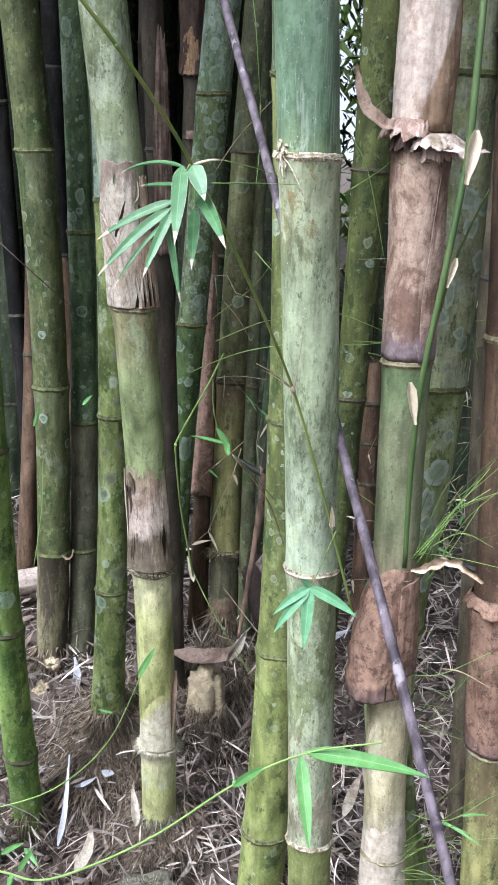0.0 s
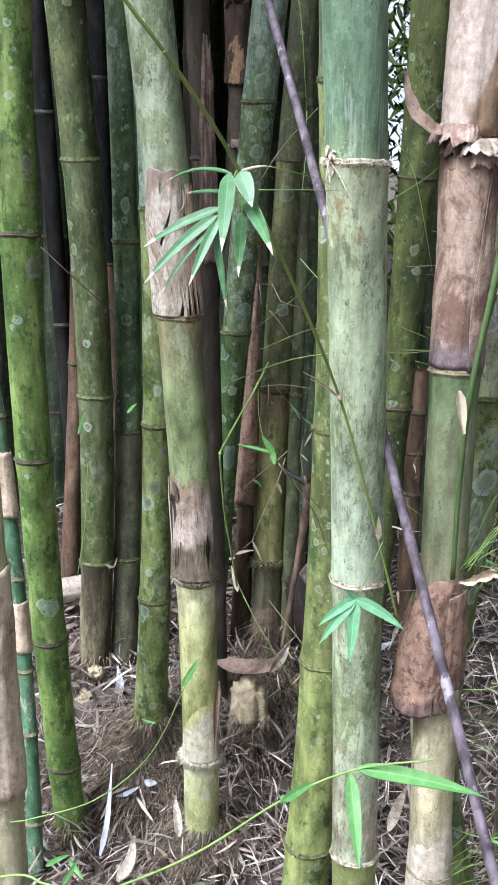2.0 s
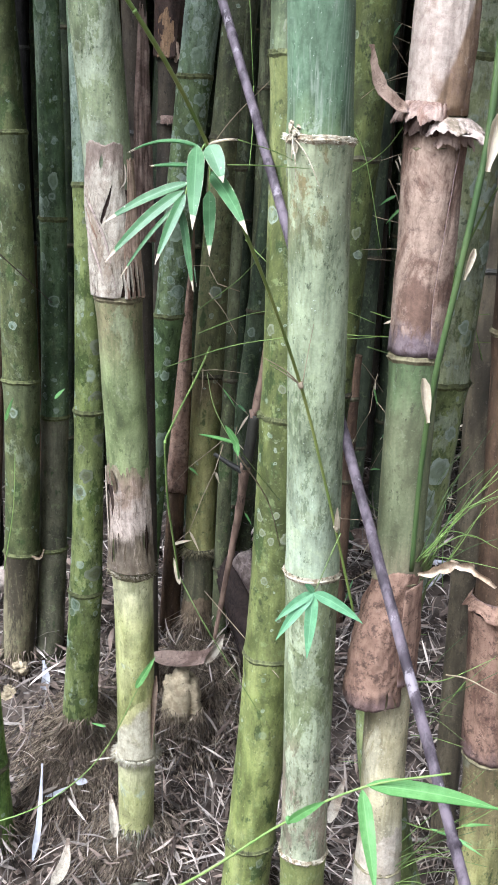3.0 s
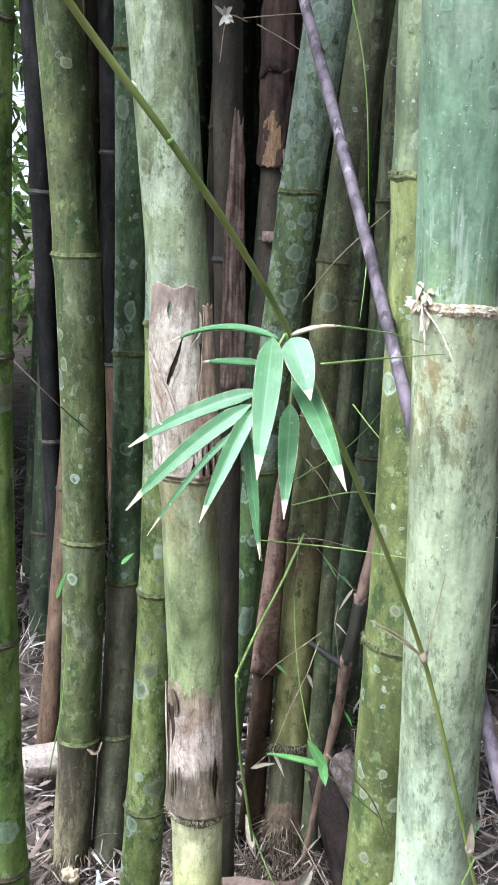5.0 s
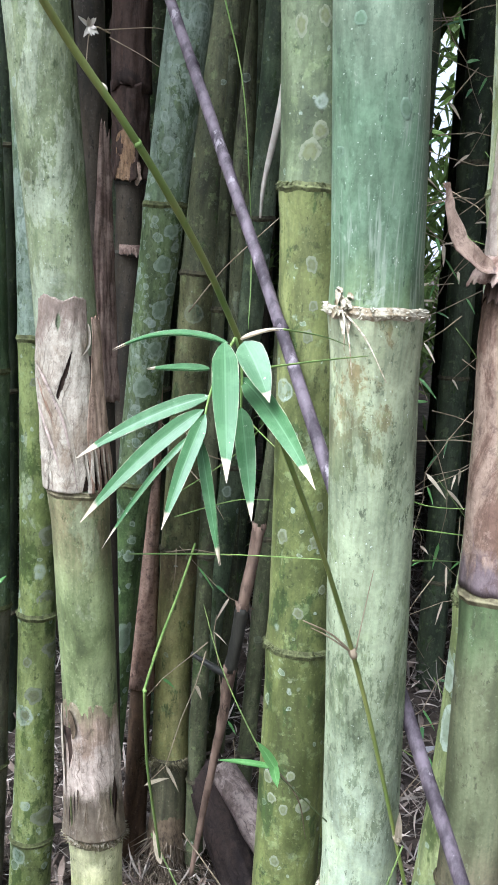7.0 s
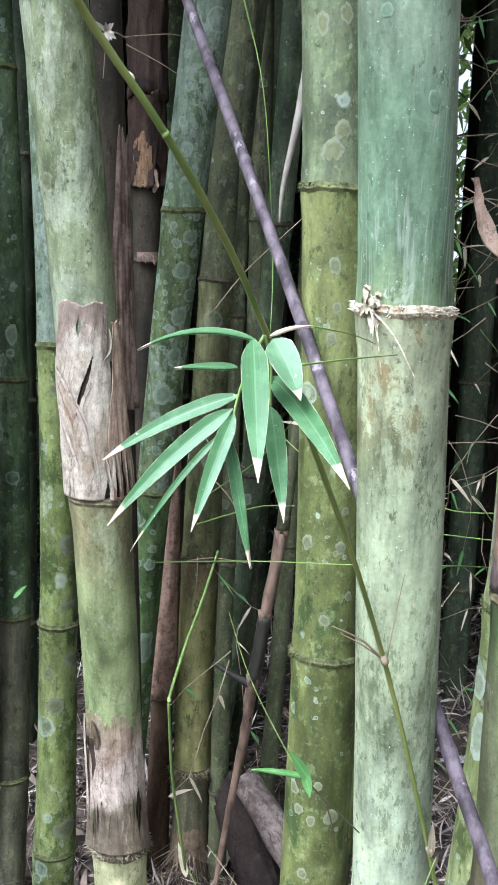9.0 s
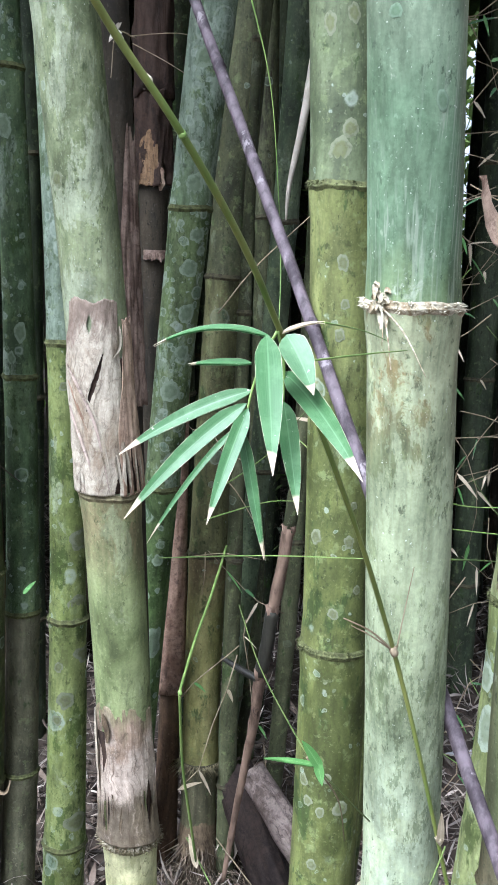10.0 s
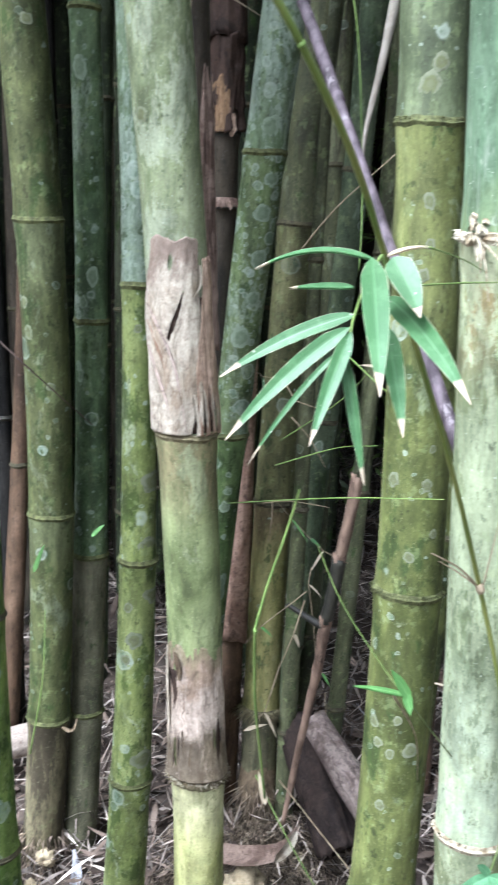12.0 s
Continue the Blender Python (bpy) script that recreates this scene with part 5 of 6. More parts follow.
while len(places) < 290:
    y = 2.72 + 4.6 * rnd.random() ** 1.3
    x = rnd.uniform(-1, 1) * (0.75 + 0.3 * y)
    clear = all(abs(x - x0 - k * (y - 2.75)) > w + 0.02 * (y - 2.75) for x0, k, w in GAPS)
    if clear and all((x - a) ** 2 + (y - b) ** 2 > 0.012 for a, b in places):
        places.append((x, y))
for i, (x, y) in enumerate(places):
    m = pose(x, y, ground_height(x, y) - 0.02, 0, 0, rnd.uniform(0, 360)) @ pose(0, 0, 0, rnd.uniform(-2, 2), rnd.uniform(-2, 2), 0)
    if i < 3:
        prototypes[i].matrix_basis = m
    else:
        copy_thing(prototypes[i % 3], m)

# ---- unseen shading canopy and far foliage ----
def foliage(name, label, count, box, size, seed, material=CANOPY):
    """Many small drooping leaf blades within a box."""
    rnd = random.Random(seed)
    bm = bmesh.new()
    (x0, x1), (y0, y1), (z0, z1) = box
    for _ in range(count):
        p = Vector((rnd.uniform(x0, x1), rnd.uniform(y0, y1), rnd.uniform(z0, z1)))
        if noise.noise(p * 0.9) < -0.12:
            continue
        way = Vector((rnd.uniform(-1, 1), rnd.uniform(-1, 1), rnd.uniform(-1.2, 0.1))).normalized() * size * rnd.uniform(0.6, 1.4)
        side = way.cross(Vector((rnd.uniform(-1, 1), rnd.uniform(-1, 1), 1))).normalized() * size * 0.13
        v = [bm.verts.new(q) for q in (p, p + way * 0.35 + side, p + way, p + way * 0.35 - side)]
        bm.faces.new(v)
    ob = part(name, bm, material, None, smooth=False)
    return tagged(ob, label, "foliage", kind="stuff")


# Never in view: added overhead to keep light off the rear culms.
foliage("bamboo_canopy", "dense green bamboo leaves out of view, added to shade the clump", 28000, ((-6, 6), (1.62, 5.6), (2.65, 5.0)), 0.36, 5)
foliage("distant_foliage", "green leaves of the thicket behind the grove", 40000, ((-8, 8), (8, 11), (0.3, 6.0)), 0.26, 6, THICKET)


foliage("undergrowth_foliage", "sparse small leaves far back between the culms", 2200, ((0.08, 0.34), (2.9, 5.0), (0.7, 2.8)), 0.045, 8)


foliage("undergrowth_foliage", "leafy undergrowth behind the bamboo grove", 7000, ((-3.5, 3.5), (6.0, 8.0), (0.2, 3.2)), 0.13, 9, THICKET)


# ---- pale overcast distance beyond the thicket ----
bm = bmesh.new()
skin_grid(bm, [[bm.verts.new((x, 46 - x * x * 0.012, z)) for x in range(-40, 41, 8)] for z in (-1, 8, 17, 26)])
tagged(part("backdrop", bm, HAZE, None), "pale white overcast sky beyond the grove", "sky", kind="structure")


# ---- litter on the ground ----
def litter(name, label, material, count, length, width, seed, box=((-2.1, 2.1), (0.7, 5.0)), tilt=0.35, tall=0.0):
    """Dead leaf blades and husk strips, bent and curled, lying on one another."""
    rnd = random.Random(seed)
    bm = bmesh.new()
    for _ in range(count):
        x, y = rnd.uniform(*box[0]), rnd.uniform(*box[1])
        bare = sum(math.exp(-((x - mx) ** 2 + (y - my + 0.03) ** 2) / (wide * 0.9) ** 2) for mx, my, _, wide in MOUNDS[:3])
        bare += 0.5 * max(0.0, noise.noise(Vector((x * 6, y * 6, 3))))
        margin = min(x - box[0][0], box[0][1] - x, y - box[1][0], box[1][1] - y) / 0.6
        if rnd.random() < bare * 0.7 or rnd.random() > margin + 0.25 * noise.noise(Vector((x * 4, y * 4, 9))):
            continue
        long, wide = length * rnd.uniform(0.4, 1.5), width * rnd.uniform(0.4, 1.6)
        a, lean = rnd.uniform(0, 2 * math.pi), rnd.gauss(0, tilt)
        along = Vector((math.cos(a) * math.cos(lean), math.sin(a) * math.cos(lean), math.sin(lean)))
        roll = rnd.uniform(-0.8, 0.8)
        side = along.cross(Vector((0, 0, 1))).normalized()
        side = side * math.cos(roll) + side.cross(along) * math.sin(roll)
        up = side.cross(along)
        p = Vector((x, y, ground_height(x, y) + 0.008 + rnd.random() * (0.03 + tall) + abs(math.sin(lean)) * long * 0.35))
        curl = rnd.uniform(-0.25, 0.35) * long
        rows = []
        for i in range(5):
            v = i / 4
            half = wide / 2 * (0.05 + 0.95 * math.sin(math.pi * min(1, v * 0.9 + 0.05)) ** 1.4)
            q = p + along * long * (v - 0.5) - up * curl * (2 * v - 1) ** 2 * 0.5
            rows.append([bm.verts.new(q - side * half), bm.verts.new(q + up * half * 0.35), bm.verts.new(q + side * half)])
        skin_grid(bm, rows)
    ob = part(name, bm, material, None)
    return tagged(ob, label, "litter", kind="stuff")


litter("leaf_litter", "brown dead bamboo leaves covering the ground", LITTER, 27000, 0.065, 0.006, 21)
litter("leaf_litter", "pale bleached bamboo leaves and husk strips", LITTER_PALE, 6200, 0.07, 0.0055, 22, tall=0.03, tilt=0.45)
litter("leaf_litter", "dark rotting leaves on the ground", LITTER_DARK, 9000, 0.06, 0.01, 23)
litter("husk_litter", "broad dry husks lying on the ground", LITTER, 70, 0.09, 0.02, 24, tall=0.02)
litter("husk_litter", "grey bleached leaves lying on the ground", LITTER_GREY, 110, 0.08, 0.013, 28, tall=0.02)
litter("twig_litter", "thin dry twigs and stalks on the ground", LITTER, 6000, 0.11, 0.0026, 25, tilt=0.5, tall=0.05)


litter("leaf_litter", "pale tangled strips of dead leaves round the culm feet", LITTER_PALE, 3000, 0.05, 0.0035, 26, box=((-0.4, 0.7), (1.2, 2.65)), tall=0.04, tilt=0.55)
litter("leaf_litter", "dark crumpled leaves round the culm feet", LITTER_DARK, 4200, 0.045, 0.006, 27, box=((-0.8, 0.8), (1.1, 2.7)), tall=0.03, tilt=0.5)


litter("leaf_litter", "pale tangled leaf strips behind the sheathed culms", LITTER_PALE, 3000, 0.06, 0.004, 29, box=((-0.15, 1.0), (1.25, 2.85)), tall=0.06, tilt=0.6)


def crumbs(count, seed):
    """Loose crumbs of earth and rotten wood between the blades."""
    rnd = random.Random(seed)
    verts, faces = [], []
    for _ in range(count):
        x, y = rnd.gauss(-0.05, 0.45), rnd.uniform(1.15, 2.7)
        r = rnd.uniform(0.002, 0.0075)
        at = Vector((x, y, ground_height(x, y) + r * 0.5 + rnd.random() * 0.012))
        n = len(verts)
        for way in ((1, 0, 0), (0, 1, 0), (-1, 0, 0), (0, -1, 0), (0.2, 0.1, 0.8), (0, 0, -0.8)):
            verts.append(at + Vector(way) * r * rnd.uniform(0.6, 1.4))
        faces += [(n + k, n + (k + 1) % 4, n + 4) for k in range(4)] + [(n + (k + 1) % 4, n + k, n + 5) for k in range(4)]
    mesh = bpy.data.meshes.new("soil_crumbs")
    mesh.from_pydata(verts, [], faces)
    mesh.materials.append(CRUMB)
    return tagged(new("soil_crumbs", mesh), "brown crumbs of earth and rotten wood", "soil", kind="stuff")


crumbs(9000, 72)


def root_mat(count, seed):
    """Fine roots that hang over the mounds at the feet of the culms."""
    rnd = random.Random(seed)
    bm = bmesh.new()
    for _ in range(count):
        mx, my, high, wide = rnd.choice(MOUNDS[:3] + MOUNDS[1:3])
        x, y = rnd.gauss(mx, wide * 0.55), rnd.gauss(my - 0.04, wide * 0.55)
        p = Vector((x, y, ground_height(x, y) + rnd.uniform(0.0, 0.025)))
        way = Vector((x - mx + rnd.gauss(0, 0.1), y - my - 0.1 + rnd.gauss(0, 0.07), -0.13 + rnd.gauss(0, 0.09)))
        spike(bm, p + Vector((0, 0, 0.02)), way, rnd.uniform(0.015, 0.08), rnd.uniform(0.0005, 0.0015))
    return tagged(part("root_mat", bm, ROOT_FIBRE, None), "matted brown fibrous roots over the mounds", "roots", kind="stuff")


root_mat(11000, 71)

# things lying on the ground
def blob(name, label, at, size, material, category, rough=0.35, seed=0.0, square=1.0, lean=0.0):
    """An irregular lump: broken rhizome, clod or stump; square below 1 makes it blocky, lean narrows its top."""
    bm = bmesh.new()
    bmesh.ops.create_icosphere(bm, subdivisions=4, radius=1.0)
    for v in bm.verts:
        d = 1 + rough * noise.noise(v.co * 1.7 + Vector((seed, 0, 0))) + rough * 0.5 * noise.noise(v.co * 5 + Vector((0, seed, 0)))
        v.co = Vector([math.copysign(abs(k) ** square, k) * h for k, h in zip(v.co, size)]) * (d + 0.06 * noise.noise(v.co * 14))
    for v in bm.verts:
        v.co.x *= 1 - lean * v.co.z / size[2]
    ob = thing(name, at, label, category)
    bmesh.ops.translate(bm, verts=bm.verts, vec=Vector(at))
    part("body", bm, material, ob)
    return ob


stump = blob("broken_rhizome", "broken ochre bamboo rhizome among the roots", (-0.077, 2.100, 0.283), (0.04, 0.03, 0.056), ROOT_PALE, "rhizome", 0.32, 1.0, 0.6, 0.12)
rnd = random.Random(4)
bm = bmesh.new()
for _ in range(260):
    a = rnd.uniform(-1.8, 1.8)
    p = Vector((-0.073, 2.090, 0.257)) + Vector((math.sin(a) * 0.045, -math.cos(a) * 0.034, rnd.uniform(-0.04, 0.015)))
    spike(bm, p, Vector((rnd.gauss(0, 0.6), -0.4 + rnd.gauss(0, 0.4), -1)), rnd.uniform(0.02, 0.09), rnd.uniform(0.0005, 0.0012))
part("root_tuft", bm, ROOT_FIBRE, stump)
root_ball = blob("root_ball", "grey mossy root ball at the foot of the sheathed culm", (-0.131, 1.660, 0.091), (0.06, 0.05, 0.045), ROOT_MOSS, "roots", 0.4, 3.0)
bm = bmesh.new()
for _ in range(2600):
    way = Vector((rnd.gauss(0, 1), -abs(rnd.gauss(0, 1)), rnd.gauss(0.3, 0.8))).normalized()
    p = Vector((-0.131, 1.660, 0.091)) + Vector((way.x * 0.068, way.y * 0.058, way.z * 0.053))
    spike(bm, p, way * 0.7 + Vector((rnd.gauss(0, 0.7), rnd.gauss(0, 0.5), rnd.gauss(-0.4, 0.6))), rnd.uniform(0.008, 0.028), rnd.uniform(0.0006, 0.0012))
part("root_tuft", bm, ROOT_MOSS, root_ball)
blob("broken_rhizome", "pale knobbly rhizome bud beside the culm foot", (-0.473, 2.200, 0.200), (0.022, 0.02, 0.022), ROOT_PALE, "rhizome", 0.5, 5.0)
blob("broken_rhizome", "small pale rhizome bud beside the culm foot", (-0.454, 2.220, 0.263), (0.016, 0.015, 0.016), ROOT_PALE, "rhizome", 0.5, 7.0)


def log(label, a, b, radius, material, taper=0.92, groove=0.06):
    """A fallen length of culm or wood: cracked lengthwise, with broken ends."""
    a, b = Vector(a), Vector(b)
    ob = thing("fallen_log", a, label, "log")
    bm = bmesh.new()
    along = (b - a).normalized()
    side = along.cross(Vector((0, 0, 1))).normalized()
    up = side.cross(along)
    rows, n, sides = [], 36, 44
    for i in range(n + 1):
        v, row = i / n, []
        for k in range(sides):
            t = 2 * math.pi * k / sides
            round_way = Vector((math.cos(t), math.sin(t), 0))
            crack = noise.noise(round_way * 3.2 + Vector((0, 0, v * 1.2 + radius * 90))) + 0.5 * noise.noise(round_way * 9 + Vector((0, 0, v * 2.5)))
            r = radius * (taper + (1 - taper) * v) * (1 + groove * 1.4 * crack + 0.04 * noise.noise(round_way + Vector((0, 0, v * 5))))
            ragged = 0.02 * noise.noise(round_way * 4 + Vector((9, 0, 0))) if i in (0, n) else 0.0
            row.append(bm.verts.new(a.lerp(b, v) + along * ragged + r * (round_way.x * side + round_way.y * up)))
        rows.append(row)
    skin_grid(bm, rows, True, uv=True)
    for row, flip in ((rows[0], True), (rows[-1], False)):
        bm.faces.new(row[::-1] if flip else row)
    part("trunk", bm, material, ob)
    return ob


log("pale fallen bamboo log behind the culms", (-0.622, 2.420, 0.367), (-0.438, 2.500, 0.379), 0.034, WOOD_PALE)
# One log in two pieces: dark for its shaded underside, pale for its lit top.
log("shaded underside of the rotten log, as a dark log behind the olive culm", (0.004, 2.355, 0.505), (0.095, 2.215, 0.315), 0.043, WOOD_ROT_SHADED, 0.9, 0.12)
log("lit upper side of the rotten log, as a pale half on top", (0.040, 2.300, 0.528), (0.150, 2.165, 0.418), 0.029, WOOD_LOG, 0.9, 0.13)
log("dark rotten stick lying at the culm foot", (-0.169, 2.250, 0.306), (-0.111, 2.400, 0.293), 0.008, WOOD_ROT_SHADED)
log("dark fallen branch among the litter", (-0.467, 2.200, 0.175), (-0.293, 2.120, 0.229), 0.012, STICK_DARK)


def husk(label, points, width, material, face=(0, -0.7, 1), cup=0.4, tip=0.3):
    ob = thing("dry_husk", points[0], label, "husk")
    bm = bmesh.new()
    ribbon(bm, smooth_line(points, 5), width, tip, face=face, cup=cup, cols=6)
    part("blade", bm, material, ob)


husk("brown dry husk lying across the roots", [(-0.152, 2.120, 0.369), (-0.086, 2.100, 0.373), (-0.023, 2.100, 0.386), (0.009, 2.100, 0.433)], 0.036, SHEATH_RED)
husk("grey-blue bleached leaf standing in the litter", [(-0.398, 2.200, 0.211), (-0.391, 2.200, 0.252), (-0.399, 2.210, 0.291)], 0.02, LITTER_GREY, (0, -1, 0.2))
husk("pale curled husk at the culm foot", [(-0.162, 1.700, 0.230), (-0.167, 1.710, 0.266), (-0.176, 1.730, 0.298)], 0.016, SHEATH_PALE, (0.3, -1, 0.2), 0.5)
husk("white bleached strip on the ground", [(-0.303, 1.660, 0.204), (-0.309, 1.740, 0.219), (-0.328, 1.860, 0.264)], 0.011, LITTER_GREY)
husk("pale husk strip leaning on the roots", [(-0.027, 2.080, 0.379), (-0.004, 2.080, 0.415), (0.010, 2.090, 0.445)], 0.02, SHEATH_PALE, (0.5, -1, 0.2))
husk("pale broken husk on the litter", [(-0.261, 1.620, 0.184), (-0.247, 1.660, 0.197), (-0.247, 1.700, 0.222)], 0.022, SHEATH_PALE)
husk("reddish curled husk far back", [(0.325, 2.750, 0.390), (0.359, 2.720, 0.421), (0.390, 2.700, 0.398)], 0.06, SHEATH_RED, (0, -1, 0.5), 0.7, 0.5)
husk("pale husk beside the pale culm", [(0.228, 1.750, 0.247), (0.245, 1.800, 0.263), (0.262, 1.850, 0.274)], 0.02, SHEATH_PALE)


# ---- twigs, leaves and sticks ----
def twig(name, label, points, radius, material, tip=None, sides=8, category="twig"):
    at = points[0]
    ob = thing(name, at, label, category)
    line = smooth_line(points)
    bm = bmesh.new()
    tube(bm, line, radius, sides, tip, 0.15)
    part("stem", bm, material, ob)
    return ob


def leaf(ob, base, tip, width, material=LEAF_GREEN, sag=0.006, face=(0, -1, 0.35), cup=0.25, twist=0.0, label=""):
    bm = bmesh.new()
    ribbon(bm, leaf_line(base, tip, sag, 18), width, face=face, cup=cup, twist=twist, cols=6)
    return part("leaf", bm, material, ob, label)


def bead(ob, at, size, material, name="node_bead"):
    bm = bmesh.new()
    bmesh.ops.create_icosphere(bm, subdivisions=2, radius=size)
    for v in bm.verts:
        v.co.z *= 1.25
        v.co *= 1 + 0.5 * noise.noise(v.co * 300)
    bmesh.ops.translate(bm, verts=bm.verts, vec=Vector(at))
    part(name, bm, material, ob)


# long hanging branch with the leaf fan
vine = twig("hanging_branch", "thin green bamboo branch hanging across the culms", [(-0.121, 1.040, 1.626), (-0.104, 1.060, 1.601), (-0.073, 1.085, 1.560), (-0.039, 1.130, 1.506), (-0.014, 1.180, 1.456), (0.019, 1.220, 1.386), (0.064, 1.280, 1.280), (0.102, 1.331, 1.178), (0.131, 1.350, 1.086), (0.163, 1.373, 0.974), (0.198, 1.390, 0.847)], 0.0022, STEM_VINE, 0.0019)
bead(vine, (-0.073, 1.085, 1.560), 0.0024, STEM_LIME)
bead(vine, (-0.090, 1.072, 1.584), 0.0024, RING_PALE)
bead(vine, (0.102, 1.329, 1.179), 0.0038, STEM_DRY)
bead(vine, (0.162, 1.370, 0.984), 0.004, RING_PALE)
bm = bmesh.new()
tube(bm, smooth_line([(0.100, 1.329, 1.180), (0.081, 1.320, 1.199), (0.056, 1.310, 1.214)]), 0.0012, 6, 0.0006)
tube(bm, smooth_line([(0.099, 1.329, 1.181), (0.079, 1.325, 1.195), (0.064, 1.320, 1.204)]), 0.001, 6, 0.0004)
tube(bm, smooth_line([(0.104, 1.329, 1.182), (0.107, 1.325, 1.212), (0.112, 1.320, 1.255)]), 0.0008, 6, 0.0003)
part("side_shoot", bm, STEM_DRY, vine, "small dry side shoots")
bm = bmesh.new()
ribbon(bm, leaf_line((0.163, 1.370, 0.976), (0.160, 1.360, 1.015), 0.0), 0.007, face=(0.3, -1, 0))
part("bud_scale", bm, LEAF_DRY, vine, "pale papery bud scale")

fan = thing("leaf_fan", (-0.014, 1.180, 1.452), "fan of green bamboo leaves with bleached tips", "leaves")
leaf(fan, (-0.021, 1.170, 1.450), (-0.018, 1.100, 1.377), 0.0165, sag=0.004, cup=0.12)
leaf(fan, (-0.009, 1.165, 1.451), (0.007, 1.140, 1.418), 0.018, sag=0.003, cup=0.12)
leaf(fan, (-0.008, 1.190, 1.425), (0.033, 1.100, 1.375), 0.0145, sag=0.006, face=(-0.4, -1, 0.5))
leaf(fan, (-0.008, 1.180, 1.407), (-0.002, 1.110, 1.352), 0.0125, sag=0.003)
leaf(fan, (-0.031, 1.170, 1.404), (-0.055, 1.130, 1.339), 0.0105, sag=0.003)
leaf(fan, (-0.028, 1.180, 1.414), (-0.112, 1.176, 1.371), 0.0105, sag=0.005, face=(0.2, -1, 0.8))
leaf(fan, (-0.032, 1.170, 1.407), (-0.106, 1.150, 1.336), 0.0115, sag=0.006, face=(0.2, -1, 0.8))
leaf(fan, (-0.037, 1.165, 1.393), (-0.092, 1.150, 1.320), 0.004, sag=0.006, face=(0.5, -0.6, 1), material=LEAF_GREEN)
leaf(fan, (-0.034, 1.170, 1.390), (-0.018, 1.150, 1.311), 0.008, sag=0.0, twist=0.8)
leaf(fan, (-0.029, 1.190, 1.430), (-0.070, 1.200, 1.427), 0.0075, sag=0.001, face=(0, -0.5, 1))
leaf(fan, (-0.018, 1.180, 1.448), (-0.093, 1.200, 1.438), 0.0065, sag=0.009, face=(0, -0.5, 1))
bm = bmesh.new()
tube(bm, smooth_line([(-0.014, 1.180, 1.452), (-0.022, 1.180, 1.435), (-0.029, 1.178, 1.413), (-0.033, 1.172, 1.389)]), 0.0012, 6, 0.0008)
tube(bm, smooth_line([(-0.014, 1.180, 1.452), (-0.009, 1.185, 1.435), (-0.008, 1.182, 1.404)]), 0.0012, 6, 0.0008)
part("stalk", bm, STEM_LIME, fan)
bm = bmesh.new()
ribbon(bm, leaf_line((-0.011, 1.180, 1.451), (0.018, 1.200, 1.457), 0.002), 0.0035, face=(0, -0.5, 1))
part("leaf", bm, LEAF_DRY, fan, "withered curled leaf")
bm = bmesh.new()
tube(bm, smooth_line([(0.009, 1.190, 1.433), (0.051, 1.250, 1.432), (0.095, 1.320, 1.429)]), 0.0008, 6, 0.0004)
tube(bm, smooth_line([(0.018, 1.200, 1.457), (0.053, 1.270, 1.447), (0.082, 1.320, 1.435)]), 0.0007, 6, 0.0003)
part("tendril", bm, STEM_LIME, fan)

bent = twig("bent_twig", "thin bent green twig with a pale tip", [(-0.031, 1.830, 1.115), (-0.049, 1.75, 1.077), (-0.068, 1.67, 1.045), (-0.080, 1.600, 1.0225), (-0.0815, 1.591, 1.016), (-0.081, 1.593, 1.0), (-0.077, 1.620, 0.913), (-0.068, 1.645, 0.835), (-0.059, 1.671, 0.758)], 0.0017, STEM_GREEN)
bead(bent, (-0.0815, 1.590, 1.018), 0.0026, STEM_LIME)
bm = bmesh.new()
ribbon(bm, leaf_line((-0.058, 1.670, 0.751), (-0.069, 1.665, 0.800), 0.0), 0.008, face=(0, -1, 0))
part("bud_scale", bm, LEAF_DRY, bent)

spray = twig("leafy_twig", "fine twig with three fresh green leaflets", [(0.085, 1.300, 1.042), (0.053, 1.250, 1.096), (0.031, 1.213, 1.135), (0.017, 1.250, 1.141), (-0.005, 1.400, 1.133), (-0.021, 1.550, 1.136)], 0.0006, STEM_GREEN, 0.0005, 6)
leaf(spray, (0.029, 1.213, 1.138), (-0.011, 1.200, 1.150), 0.0045, LEAF_FRESH, 0.001, (0, -0.6, 1))
leaf(spray, (0.032, 1.213, 1.135), (0.017, 1.210, 1.159), 0.0075, LEAF_FRESH, 0.001)
leaf(spray, (0.029, 1.213, 1.140), (0.033, 1.210, 1.124), 0.007, LEAF_FRESH, 0.001)

tuft = twig("leafy_twig", "small spray of blue-green leaves before the pale culm", [(0.168, 1.370, 0.976), (0.153, 1.360, 0.938), (0.142, 1.345, 0.914), (0.136, 1.336, 0.905)], 0.0009, STEM_GREEN, 0.0006, 6)
for tip, w, d in (((0.089, 1.320, 0.871), 0.0125, 0.004), ((0.091, 1.315, 0.847), 0.0145, 0.004), ((0.132, 1.312, 0.825), 0.016, 0.002), ((0.201, 1.325, 0.872), 0.0145, 0.004), ((0.124, 1.330, 0.920), 0.008, 0.002)):
    leaf(tuft, (0.136, 1.336, 0.906), tip, w, LEAF_BLUE, d)

front = twig("foreground_twig", "bright green twig with long leaves close to the path", [(-0.5, 0.9, 0.02), (-0.42, 0.84, 0.45), (-0.3, 0.78, 0.83), (-0.137, 0.740, 0.923), (-0.097, 0.730, 0.929), (-0.056, 0.720, 0.934), (0.017, 0.715, 0.978), (0.084, 0.710, 1.037), (0.133, 0.710, 1.066), (0.186, 0.710, 1.079)], 0.0013, STEM_LIME, 0.0007)
